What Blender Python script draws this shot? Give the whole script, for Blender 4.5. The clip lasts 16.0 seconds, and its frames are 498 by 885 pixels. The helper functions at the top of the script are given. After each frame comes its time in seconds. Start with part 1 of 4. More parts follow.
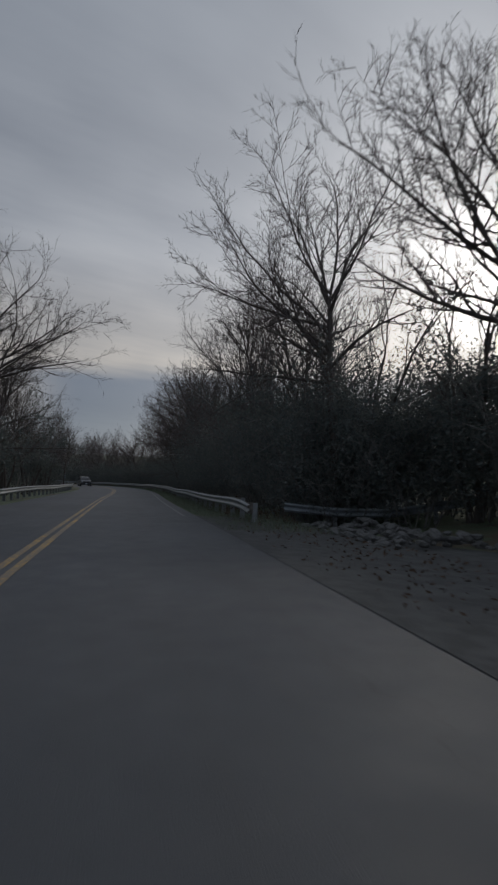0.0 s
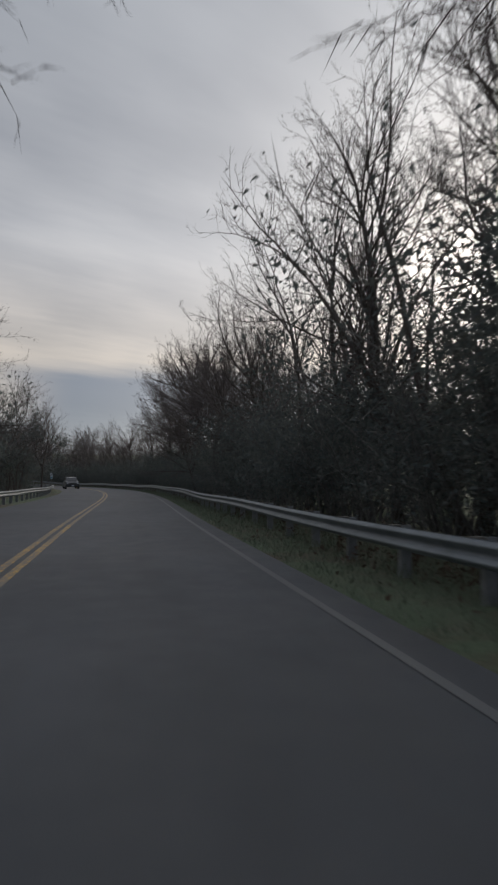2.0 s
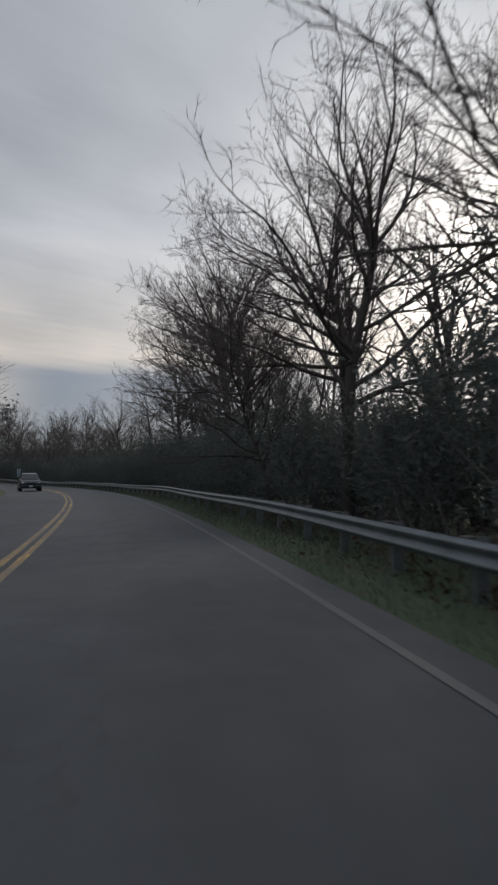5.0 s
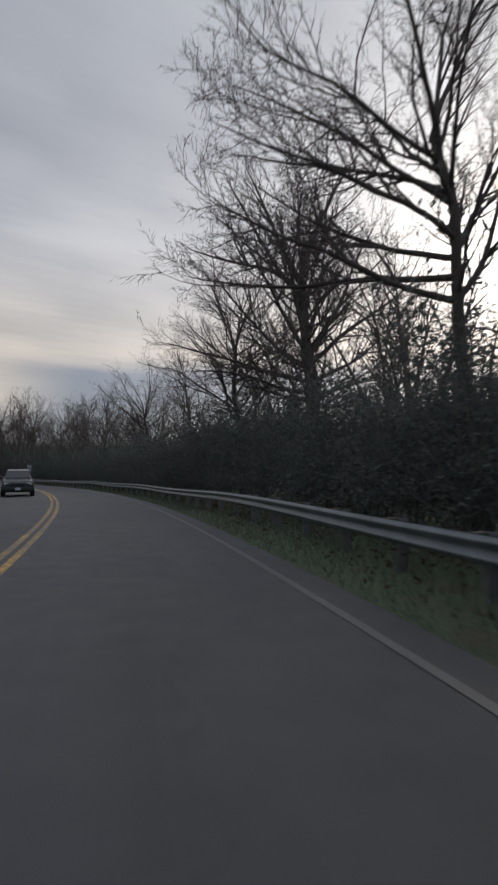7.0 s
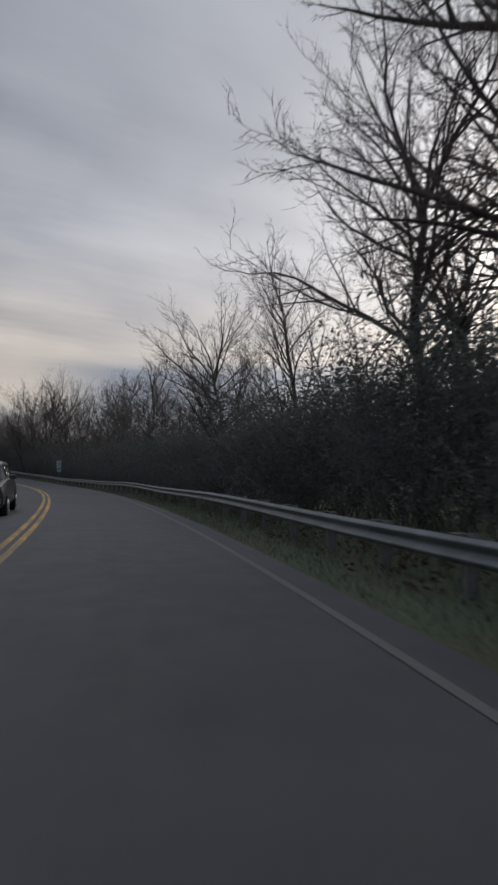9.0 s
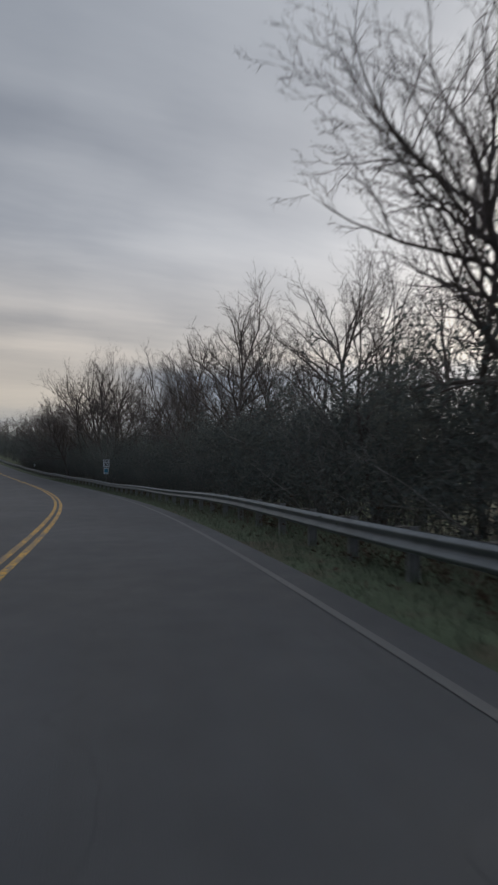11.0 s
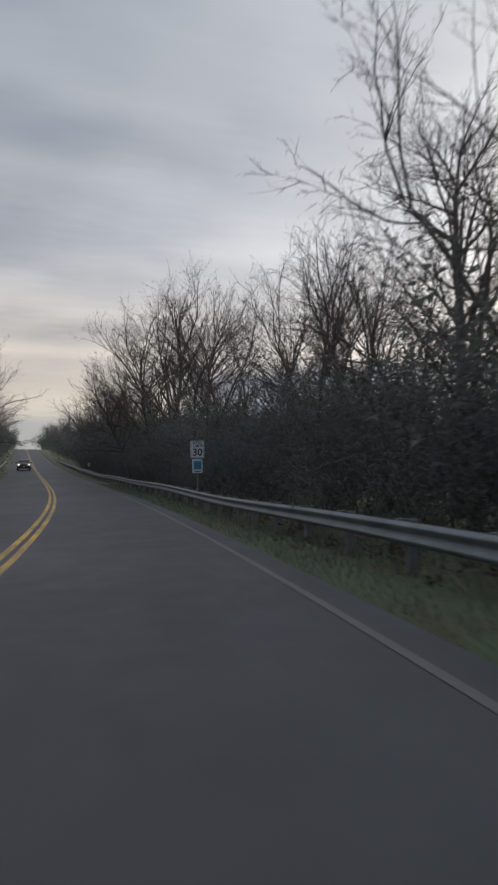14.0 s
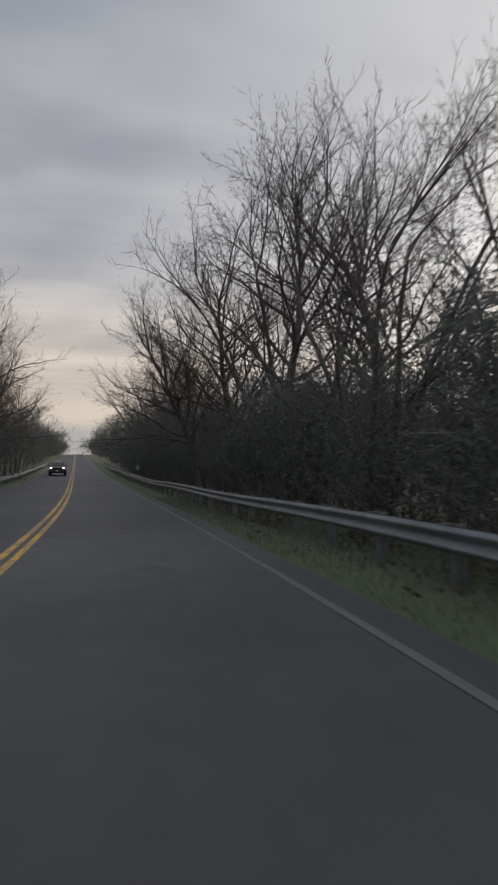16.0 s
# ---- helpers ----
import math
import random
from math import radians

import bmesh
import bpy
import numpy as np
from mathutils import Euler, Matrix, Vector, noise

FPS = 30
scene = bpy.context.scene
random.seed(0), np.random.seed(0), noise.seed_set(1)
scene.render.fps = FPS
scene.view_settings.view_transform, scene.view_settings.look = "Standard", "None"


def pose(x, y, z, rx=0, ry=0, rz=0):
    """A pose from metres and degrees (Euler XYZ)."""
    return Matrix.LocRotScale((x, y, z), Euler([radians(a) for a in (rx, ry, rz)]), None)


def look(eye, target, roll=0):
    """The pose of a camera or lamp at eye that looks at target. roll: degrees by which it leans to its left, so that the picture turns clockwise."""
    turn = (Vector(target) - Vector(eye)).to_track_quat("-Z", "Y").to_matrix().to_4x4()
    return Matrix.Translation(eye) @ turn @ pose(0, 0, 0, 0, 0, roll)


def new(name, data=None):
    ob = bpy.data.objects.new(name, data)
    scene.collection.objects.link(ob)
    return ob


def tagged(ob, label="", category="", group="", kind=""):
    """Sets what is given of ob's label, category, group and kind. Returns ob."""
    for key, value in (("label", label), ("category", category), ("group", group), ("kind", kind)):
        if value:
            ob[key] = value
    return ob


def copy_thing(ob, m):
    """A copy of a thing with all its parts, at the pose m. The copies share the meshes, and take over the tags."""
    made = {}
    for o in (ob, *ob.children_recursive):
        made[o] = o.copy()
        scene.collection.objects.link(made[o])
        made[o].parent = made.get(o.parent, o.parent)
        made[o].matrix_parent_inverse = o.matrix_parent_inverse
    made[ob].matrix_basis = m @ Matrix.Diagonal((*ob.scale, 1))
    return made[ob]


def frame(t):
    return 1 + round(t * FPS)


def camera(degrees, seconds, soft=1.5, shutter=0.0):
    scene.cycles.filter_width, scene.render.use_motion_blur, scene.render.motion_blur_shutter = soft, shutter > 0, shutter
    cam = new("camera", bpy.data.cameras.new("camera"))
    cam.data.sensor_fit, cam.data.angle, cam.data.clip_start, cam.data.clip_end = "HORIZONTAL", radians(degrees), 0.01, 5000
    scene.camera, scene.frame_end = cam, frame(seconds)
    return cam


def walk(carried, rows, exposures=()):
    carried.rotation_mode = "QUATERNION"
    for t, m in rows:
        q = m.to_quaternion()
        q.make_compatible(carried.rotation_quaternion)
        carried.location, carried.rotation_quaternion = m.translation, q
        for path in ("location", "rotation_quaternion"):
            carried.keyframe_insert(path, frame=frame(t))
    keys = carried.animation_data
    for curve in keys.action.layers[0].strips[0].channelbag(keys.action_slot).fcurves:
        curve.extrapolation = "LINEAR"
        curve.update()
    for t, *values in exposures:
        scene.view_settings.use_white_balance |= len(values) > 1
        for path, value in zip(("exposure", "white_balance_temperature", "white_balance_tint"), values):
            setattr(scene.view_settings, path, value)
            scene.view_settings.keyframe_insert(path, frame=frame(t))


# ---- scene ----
cam = camera(48.2, 16.0, soft=2.2, shutter=0.3)
PATH = [
    (0.0, pose(0.000, 0.000, 1.300, 93.30, -1.29, -14.91)),
    (0.5, pose(0.179, 4.304, 1.267, 93.15, -0.80, -15.14)),
    (1.0, pose(0.375, 8.644, 1.223, 92.45, 0.14, -15.33)),
    (1.5, pose(0.582, 13.020, 1.168, 92.34, -0.05, -15.39)),
    (2.0, pose(0.791, 17.434, 1.101, 93.07, -0.31, -15.33)),
    (2.5, pose(0.990, 21.870, 1.031, 92.12, 0.55, -15.10)),
    (3.0, pose(1.178, 26.312, 0.967, 92.23, 0.58, -15.02)),
    (3.5, pose(1.379, 30.759, 0.907, 92.75, 0.60, -15.47)),
    (4.0, pose(1.624, 35.210, 0.852, 92.82, 0.40, -16.12)),
    (4.5, pose(1.907, 39.640, 0.797, 92.71, 0.20, -16.48)),
    (5.0, pose(2.203, 44.029, 0.741, 92.65, 0.07, -16.54)),
    (5.5, pose(2.490, 48.378, 0.683, 92.59, -0.03, -16.31)),
    (6.0, pose(2.746, 52.687, 0.624, 92.43, -0.14, -15.78)),
    (6.5, pose(2.952, 57.037, 0.562, 92.28, 0.18, -14.96)),
    (7.0, pose(3.094, 61.506, 0.498, 92.42, 0.12, -13.97)),
    (7.5, pose(3.168, 66.093, 0.432, 92.36, -0.87, -13.17)),
    (8.0, pose(3.174, 70.797, 0.363, 92.14, -0.15, -12.28)),
    (8.5, pose(3.092, 75.574, 0.296, 92.67, 0.17, -11.05)),
    (9.0, pose(2.895, 80.375, 0.231, 92.39, -0.42, -9.53)),
    (9.5, pose(2.564, 85.198, 0.169, 92.77, -0.58, -7.93)),
    (10.0, pose(2.102, 90.039, 0.111, 92.52, -0.60, -6.45)),
    (10.5, pose(1.514, 94.917, 0.048, 92.59, -0.28, -5.11)),
    (11.0, pose(0.809, 99.851, -0.026, 92.56, -0.06, -3.93)),
    (11.5, pose(-0.001, 104.841, -0.110, 92.66, 0.14, -2.93)),
    (12.0, pose(-0.901, 109.887, -0.205, 92.13, 0.10, -2.15)),
    (12.5, pose(-1.889, 114.944, -0.301, 92.48, 0.46, -1.03)),
    (13.0, pose(-2.988, 119.957, -0.393, 92.49, 0.40, 0.47)),
    (13.5, pose(-4.210, 124.920, -0.479, 92.73, 0.20, 1.90)),
    (14.0, pose(-5.547, 129.834, -0.560, 92.77, 0.73, 3.25)),
    (14.5, pose(-6.992, 134.687, -0.627, 92.93, 0.16, 4.62)),
    (15.0, pose(-8.542, 139.469, -0.674, 93.07, -0.05, 6.01)),
    (15.5, pose(-10.185, 144.181, -0.700, 93.54, -0.28, 7.14)),
    (16.0, pose(-11.908, 148.825, -0.707, 93.61, 0.42, 8.27)),
]
EXPOSURES = [(0.0, -0.74, 6250, 10), (0.5, -0.45, 6350, 10), (1.2, -0.25, 6700, 11), (3.5, -0.26, 6400, 10), (6.0, -0.16, 6550, 10), (8.0, -0.14, 6520, 13), (9.5, -0.3, 6480, 12), (12.0, -0.28, 6500, 10), (13.0, -0.05, 6550, 10), (14.5, 0.1, 6650, 11), (16.0, 0.05, 6900, 12)]
walk(cam, PATH, EXPOSURES)

# ---- world and light: a veiled evening sun ahead to the right ----
SUN_AZ, SUN_EL = radians(38.4), radians(19.1)
SUN_DIR = Vector((math.sin(SUN_AZ) * math.cos(SUN_EL), math.cos(SUN_AZ) * math.cos(SUN_EL), math.sin(SUN_EL)))


class Nodes:
    """Small wrapper that adds and links shader nodes."""

    def __init__(self, tree):
        self.tree = tree
        tree.nodes.clear()

    def add(self, kind, **values):
        n = self.tree.nodes.new(kind)
        for key, value in values.items():
            if key.startswith("i_"):
                n.inputs[int(key[2:])].default_value = value
            else:
                setattr(n, key, value)
        return n

    def link(self, a, b):
        self.tree.links.new(a, b)

    def math(self, op, a, b=0.0, c=0.0, clamp=False):
        n = self.add("ShaderNodeMath", operation=op, use_clamp=clamp)
        for k, v in enumerate((a, b, c)):
            if isinstance(v, (int, float)):
                n.inputs[k].default_value = v
            else:
                self.link(v, n.inputs[k])
        return n.outputs[0]

    def step(self, v, lo, hi, a=0.0, b=1.0):
        n = self.add("ShaderNodeMapRange", interpolation_type="SMOOTHSTEP")
        self.link(v, n.inputs[0])
        n.inputs[1].default_value, n.inputs[2].default_value = lo, hi
        n.inputs[3].default_value, n.inputs[4].default_value = a, b
        return n.outputs[0]

    def mix(self, fac, a, b, blend="MIX"):
        n = self.add("ShaderNodeMix", data_type="RGBA", blend_type=blend)
        for sock, v in ((n.inputs[0], fac), (n.inputs[6], a), (n.inputs[7], b)):
            if isinstance(v, (int, float)):
                sock.default_value = v
            elif isinstance(v, tuple):
                sock.default_value = (*v, 1.0)
            else:
                self.link(v, sock)
        return n.outputs[2]

    def noise(self, vec, scale, detail=4.0, rough=0.55):
        n = self.add("ShaderNodeTexNoise")
        n.inputs["Scale"].default_value, n.inputs["Detail"].default_value = scale, detail
        n.inputs["Roughness"].default_value = rough
        if vec is not None:
            self.link(vec, n.inputs["Vector"])
        return n.outputs[0]


def build_world():
    world = bpy.data.worlds.new("dusk_sky")
    scene.world = world
    world.use_nodes = True
    n = Nodes(world.node_tree)
    co = n.add("ShaderNodeTexCoord").outputs["Generated"]
    sep = n.add("ShaderNodeSeparateXYZ")
    n.link(co, sep.inputs[0])
    x, y, z = sep.outputs
    dot = n.add("ShaderNodeVectorMath", operation="DOT_PRODUCT")
    n.link(co, dot.inputs[0])
    dot.inputs[1].default_value = SUN_DIR
    d = n.math("MAXIMUM", dot.outputs["Value"], 0.0)
    # cloud deck seen from below, drawn out into long streaks
    zz = n.math("ADD", n.math("MAXIMUM", z, 0.0), 0.13)
    deck = n.add("ShaderNodeCombineXYZ")
    n.link(n.math("DIVIDE", n.math("ADD", n.math("MULTIPLY", x, 0.95), n.math("MULTIPLY", y, 0.3)), zz), deck.inputs[0])
    n.link(n.math("MULTIPLY", n.math("DIVIDE", n.math("SUBTRACT", n.math("MULTIPLY", y, 0.95), n.math("MULTIPLY", x, 0.3)), zz), 2.6), deck.inputs[1])
    streak = n.noise(deck.outputs[0], 0.62, 5.0, 0.5)
    fine = n.noise(deck.outputs[0], 2.4, 4.0, 0.5)
    # base gradient from the horizon up
    col = n.mix(n.step(z, 0.12, 0.40), (0.60, 0.525, 0.445), (0.407, 0.42, 0.45))
    col = n.mix(n.step(z, 0.32, 0.72), col, (0.264, 0.292, 0.338))
    col = n.mix(n.step(z, 0.68, 0.95), col, (0.585, 0.63, 0.71))
    col = n.mix(n.step(y, -0.1, -0.6), col, (0.58, 0.64, 0.75))
    side = n.step(x, -0.6, 0.35)
    col = n.mix(1.0, col, n.mix(side, (0.94, 0.955, 0.97), (1.0, 1.0, 1.0)), "MULTIPLY")
    tone = n.math("ADD", n.math("MULTIPLY", n.step(streak, 0.35, 0.68), 0.42), n.math("MULTIPLY", n.step(fine, 0.3, 0.7), 0.10))
    tone = n.math("ADD", tone, 0.74)
    fade = n.step(z, 0.06, 0.25)
    tone = n.math("ADD", n.math("MULTIPLY", tone, fade), n.math("SUBTRACT", 1.0, fade))
    tint = n.add("ShaderNodeCombineXYZ")
    for k, p in enumerate((1.08, 1.0, 0.86)):
        n.link(n.math("POWER", tone, p), tint.inputs[k])
    col = n.mix(1.0, col, tint.outputs[0], "MULTIPLY")
    # slate-blue bank low over the far end of the road
    bank = n.math("MULTIPLY", n.step(n.math("ADD", z, n.math("MULTIPLY", fine, 0.02)), 0.205, 0.165), n.step(x, -0.24, -0.03))
    col = n.mix(n.math("MULTIPLY", bank, 0.92), col, (0.085, 0.125, 0.20))
    low_bank = n.math("MULTIPLY", n.step(n.math("ADD", z, n.math("MULTIPLY", fine, 0.03)), 0.13, 0.085), n.step(x, -0.8, -0.5))
    col = n.mix(n.math("MULTIPLY", low_bank, 0.6), col, (0.19, 0.23, 0.29))
    # brightness spreading from the veiled sun
    for power, amount, tone3 in ((3.0, 0.22, (1.0, 0.98, 0.96)), (10.0, 0.33, (1.0, 0.95, 0.87)), (45.0, 0.46, (1.0, 0.94, 0.86)), (130.0, 0.8, (1.0, 0.94, 0.88)), (420.0, 8.0, (1.0, 0.95, 0.9)), (2600.0, 60.0, (1.0, 0.95, 0.88))):
        g = n.math("MULTIPLY", n.math("POWER", d, power), amount)
        col = n.mix(g, col, n.mix(1.0, col, tone3, "ADD"))
    sky = n.add("ShaderNodeTexSky", sky_type="NISHITA", sun_disc=False, sun_elevation=SUN_EL, sun_rotation=SUN_AZ)
    low = n.mix(0.012, (0.0, 0.0, 0.0), sky.outputs[0])
    col = n.mix(1.0, col, low, "ADD")
    bg = n.add("ShaderNodeBackground", i_1=1.0)
    n.link(col, bg.inputs[0])
    out = n.add("ShaderNodeOutputWorld")
    n.link(bg.outputs[0], out.inputs[0])


build_world()
sun = new("sun", bpy.data.lights.new("sun", "SUN"))
sun.data.energy, sun.data.angle, sun.data.color = 1.5, radians(10), (1.0, 0.9, 0.78)
sun.matrix_world = look(SUN_DIR * 100, (0, 0, 0))

# ---- materials ----


def material(name, build):
    m = bpy.data.materials.new(name)
    m.use_nodes = True
    n = Nodes(m.node_tree)
    bsdf = n.add("ShaderNodeBsdfPrincipled")
    out = n.add("ShaderNodeOutputMaterial")
    n.link(bsdf.outputs[0], out.inputs[0])
    build(n, bsdf)
    return m


def bump(n, bsdf, height, strength, distance):
    b = n.add("ShaderNodeBump")
    b.inputs["Strength"].default_value, b.inputs["Distance"].default_value = strength, distance
    n.link(height, b.inputs["Height"])
    n.link(b.outputs[0], bsdf.inputs["Normal"])


def plain(name, rgb, rough=0.6, metal=0.0, vary=0.25, scale=6.0, rel=0.0, spec=0.5):
    """A surface with two scales of variation in tone, and relief."""

    def build(n, bsdf):
        co = n.add("ShaderNodeTexCoord").outputs["Object"]
        big, small = n.noise(co, scale, 4.0), n.noise(co, scale * 9, 3.0)
        f = n.math("ADD", n.math("MULTIPLY", n.step(big, 0.3, 0.7), 0.65), n.math("MULTIPLY", small, 0.35))
        dark, light = tuple(c * (1 - vary) for c in rgb), tuple(min(1, c * (1 + vary)) for c in rgb)
        n.link(n.mix(f, dark, light), bsdf.inputs["Base Color"])
        n.link(n.math("ADD", n.math("MULTIPLY", big, 0.2), rough - 0.1), bsdf.inputs["Roughness"])
        bsdf.inputs["Metallic"].default_value = metal
        bsdf.inputs["Specular IOR Level"].default_value = spec
        if rel:
            bump(n, bsdf, small, 0.6, rel)

    return material(name, build)


def asphalt_nodes(n, bsdf):
    co = n.add("ShaderNodeTexCoord").outputs["Object"]
    patch, mid, grit = n.noise(co, 0.22, 5.0), n.noise(co, 2.3, 5.0), n.noise(co, 120.0, 2.0)
    f = n.math("ADD", n.math("MULTIPLY", n.step(patch, 0.35, 0.65), 0.5), n.math("ADD", n.math("MULTIPLY", mid, 0.3), n.math("MULTIPLY", grit, 0.2)))
    col = n.mix(f, (0.036, 0.039, 0.044), (0.082, 0.086, 0.093))
    # worn tracks along the lanes, read from the sheet's own UV (u: metres across, v: metres along)
    uv = n.add("ShaderNodeSeparateXYZ")
    n.link(n.add("ShaderNodeUVMap", uv_map="plan").outputs[0], uv.inputs[0])
    wave = n.math("SINE", n.math("MULTIPLY", n.math("ADD", uv.outputs[0], 0.35), 3.6))
    col = n.mix(n.math("MULTIPLY", n.step(wave, -0.2, 0.9), 0.25), col, (0.074, 0.077, 0.081))
    # streaks drawn out along the lanes, and a darker oiled strip between the wheel paths
    lane = n.add("ShaderNodeCombineXYZ")
    n.link(n.math("MULTIPLY", uv.outputs[0], 3.5), lane.inputs[0])
    n.link(n.math("MULTIPLY", uv.outputs[1], 0.09), lane.inputs[1])
    drawn = n.noise(lane.outputs[0], 1.0, 5.0, 0.6)
    col = n.mix(n.math("MULTIPLY", n.step(drawn, 0.42, 0.68), 0.4), col, (0.052, 0.053, 0.055))
    strip = n.math("ABSOLUTE", n.math("ADD", uv.outputs[0], -0.25))
    col = n.mix(n.math("MULTIPLY", n.step(strip, 0.75, 0.1), n.math("MULTIPLY", mid, 0.55)), col, (0.045, 0.045, 0.047))
    # tar-sealed cracks
    v = n.add("ShaderNodeTexVoronoi", feature="DISTANCE_TO_EDGE")
    warp = n.add("ShaderNodeVectorMath", operation="ADD")
    n.link(co, warp.inputs[0])
    nz = n.add("ShaderNodeTexNoise")
    nz.inputs["Scale"].default_value = 1.2
    n.link(co, nz.inputs["Vector"])
    n.link(nz.outputs[1], warp.inputs[1])
    n.link(warp.outputs[0], v.inputs["Vector"])
    v.inputs["Scale"].default_value = 0.11
    col = n.mix(n.math("MULTIPLY", n.step(v.outputs[0], 0.0016, 0.0006), 0.3), col, (0.03, 0.03, 0.032))
    n.link(col, bsdf.inputs["Base Color"])
    n.link(n.math("ADD", n.math("MULTIPLY", mid, 0.25), 0.52), bsdf.inputs["Roughness"])
    bump(n, bsdf, n.math("ADD", n.math("MULTIPLY", grit, 0.6), mid), 0.5, 0.012)


def paint_nodes(rgb, wear):
    def build(n, bsdf):
        co = n.add("ShaderNodeTexCoord").outputs["Object"]
        chips, stretch = n.noise(co, 14.0, 6.0, 0.7), n.noise(co, 0.5, 3.0)
        uv = n.add("ShaderNodeSeparateXYZ")
        n.link(n.add("ShaderNodeUVMap", uv_map="plan").outputs[0], uv.inputs[0])
        older = n.step(uv.outputs[1], 55.0, 120.0, 0.075, 0.0)
        lost = n.step(n.math("ADD", n.math("ADD", chips, older), n.math("MULTIPLY", stretch, 0.35)), 0.72 - wear * 0.25, 0.82 - wear * 0.2)
        n.link(n.mix(lost, rgb, tuple(0.1 + 0.12 * c for c in rgb)), bsdf.inputs["Base Color"])
        bsdf.inputs["Roughness"].default_value = 0.6
        bump(n, bsdf, chips, 0.3, 0.003)

    return build


def earth_nodes(n, bsdf):
    co = n.add("ShaderNodeTexCoord").outputs["Object"]
    big, mid, small = n.noise(co, 0.12, 4.0), n.noise(co, 1.4, 5.0), n.noise(co, 16.0, 4.0, 0.7)
    litter = n.mix(small, (0.05, 0.038, 0.026), (0.17, 0.13, 0.085))
    turf = n.mix(small, (0.055, 0.08, 0.045), (0.14, 0.175, 0.10))
    col = n.mix(n.step(n.math("ADD", n.math("MULTIPLY", big, 0.5), n.math("MULTIPLY", mid, 0.5)), 0.36, 0.54), litter, turf)
    n.link(col, bsdf.inputs["Base Color"])
    bsdf.inputs["Roughness"].default_value = 0.95
    bump(n, bsdf, n.math("ADD", small, mid), 0.8, 0.06)


def bark_nodes(dark, light):
    def build(n, bsdf):
        co = n.add("ShaderNodeTexCoord").outputs["Object"]
        mp = n.add("ShaderNodeMapping")
        mp.inputs["Scale"].default_value = (9.0, 9.0, 1.6)
        n.link(co, mp.inputs[0])
        ridge, blot = n.noise(mp.outputs[0], 1.6, 5.0, 0.65), n.noise(co, 0.7, 4.0)
        col = n.mix(ridge, dark, light)
        col = n.mix(n.math("MULTIPLY", n.step(blot, 0.52, 0.7), 0.5), col, (0.13, 0.135, 0.115))
        rnd = n.add("ShaderNodeObjectInfo").outputs["Random"]
        col = n.mix(n.math("MULTIPLY", rnd, 0.35), col, (0.09, 0.074, 0.068))
        n.link(col, bsdf.inputs["Base Color"])
        bsdf.inputs["Roughness"].default_value = 0.92
        bsdf.inputs["Specular IOR Level"].default_value = 0.2
        bump(n, bsdf, ridge, 0.8, 0.03)

    return build


def island_nodes(colours, rough=0.8, translucent=False):
    """Many small pieces, each with a tone of its own."""

    def build(n, bsdf):
        rnd = n.add("ShaderNodeNewGeometry").outputs["Random Per Island"]
        ramp = n.add("ShaderNodeValToRGB")
        while len(ramp.color_ramp.elements) < len(colours):
            ramp.color_ramp.elements.new(0.5)
        for k, c in enumerate(colours):
            e = ramp.color_ramp.elements[k]
            e.position, e.color = k / max(1, len(colours) - 1), (*c, 1.0)
        n.link(rnd, ramp.inputs[0])
        co = n.add("ShaderNodeTexCoord").outputs["Object"]
        blot = n.noise(co, 0.35, 3.0)
        n.link(n.mix(n.math("MULTIPLY", n.step(blot, 0.4, 0.65), 0.55), ramp.outputs[0], colours[0]), bsdf.inputs["Base Color"])
        bsdf.inputs["Roughness"].default_value = rough
        bsdf.inputs["Specular IOR Level"].default_value = 0.25
        if translucent:
            glow = n.add("ShaderNodeBsdfTranslucent")
            n.link(bsdf.inputs["Base Color"].links[0].from_socket, glow.inputs[0])
            both = n.add("ShaderNodeMixShader", i_0=0.4)
            n.link(bsdf.outputs[0], both.inputs[1])
            n.link(glow.outputs[0], both.inputs[2])
            n.link(both.outputs[0], n.tree.nodes["Material Output"].inputs[0])

    return build


ASPHALT = material("worn_asphalt", asphalt_nodes)
YELLOW = material("yellow_road_paint", paint_nodes((0.72, 0.40, 0.035), 0.45))
WHITE_LINE = material("worn_white_road_paint", paint_nodes((0.18, 0.18, 0.178), 1.0))
EARTH = material("turf_and_leaf_litter", earth_nodes)
GRAVEL = plain("grey_gravel", (0.06, 0.06, 0.058), 0.9, vary=0.5, scale=3.0, rel=0.03)
STEEL = plain("weathered_galvanised_steel", (0.20, 0.22, 0.235), 0.48, metal=0.6, vary=0.28, scale=2.0, rel=0.002)
POST_STEEL = plain("dull_galvanised_post", (0.24, 0.245, 0.25), 0.6, metal=0.5, vary=0.3, scale=5.0)
TIMBER = plain("weathered_timber_block", (0.13, 0.118, 0.102), 0.9, vary=0.35, scale=8.0, rel=0.006)
BARK = material("grey_brown_bark", bark_nodes((0.048, 0.041, 0.037), (0.125, 0.107, 0.096)))
TWIG = material("brown_twigs", bark_nodes((0.08, 0.068, 0.066), (0.16, 0.135, 0.13)))
BRUSH = material("bare_brush_stems", island_nodes([(0.083, 0.077, 0.072), (0.138, 0.131, 0.122), (0.22, 0.21, 0.197)]))
LEAF = material("dull_evergreen_leaves", island_nodes([(0.085, 0.10, 0.098), (0.108, 0.125, 0.119), (0.135, 0.146, 0.134), (0.168, 0.168, 0.152)], 0.8, True))
DEAD_LEAF = material("russet_dead_leaves", island_nodes([(0.06, 0.038, 0.026), (0.10, 0.066, 0.045), (0.085, 0.06, 0.045)]))
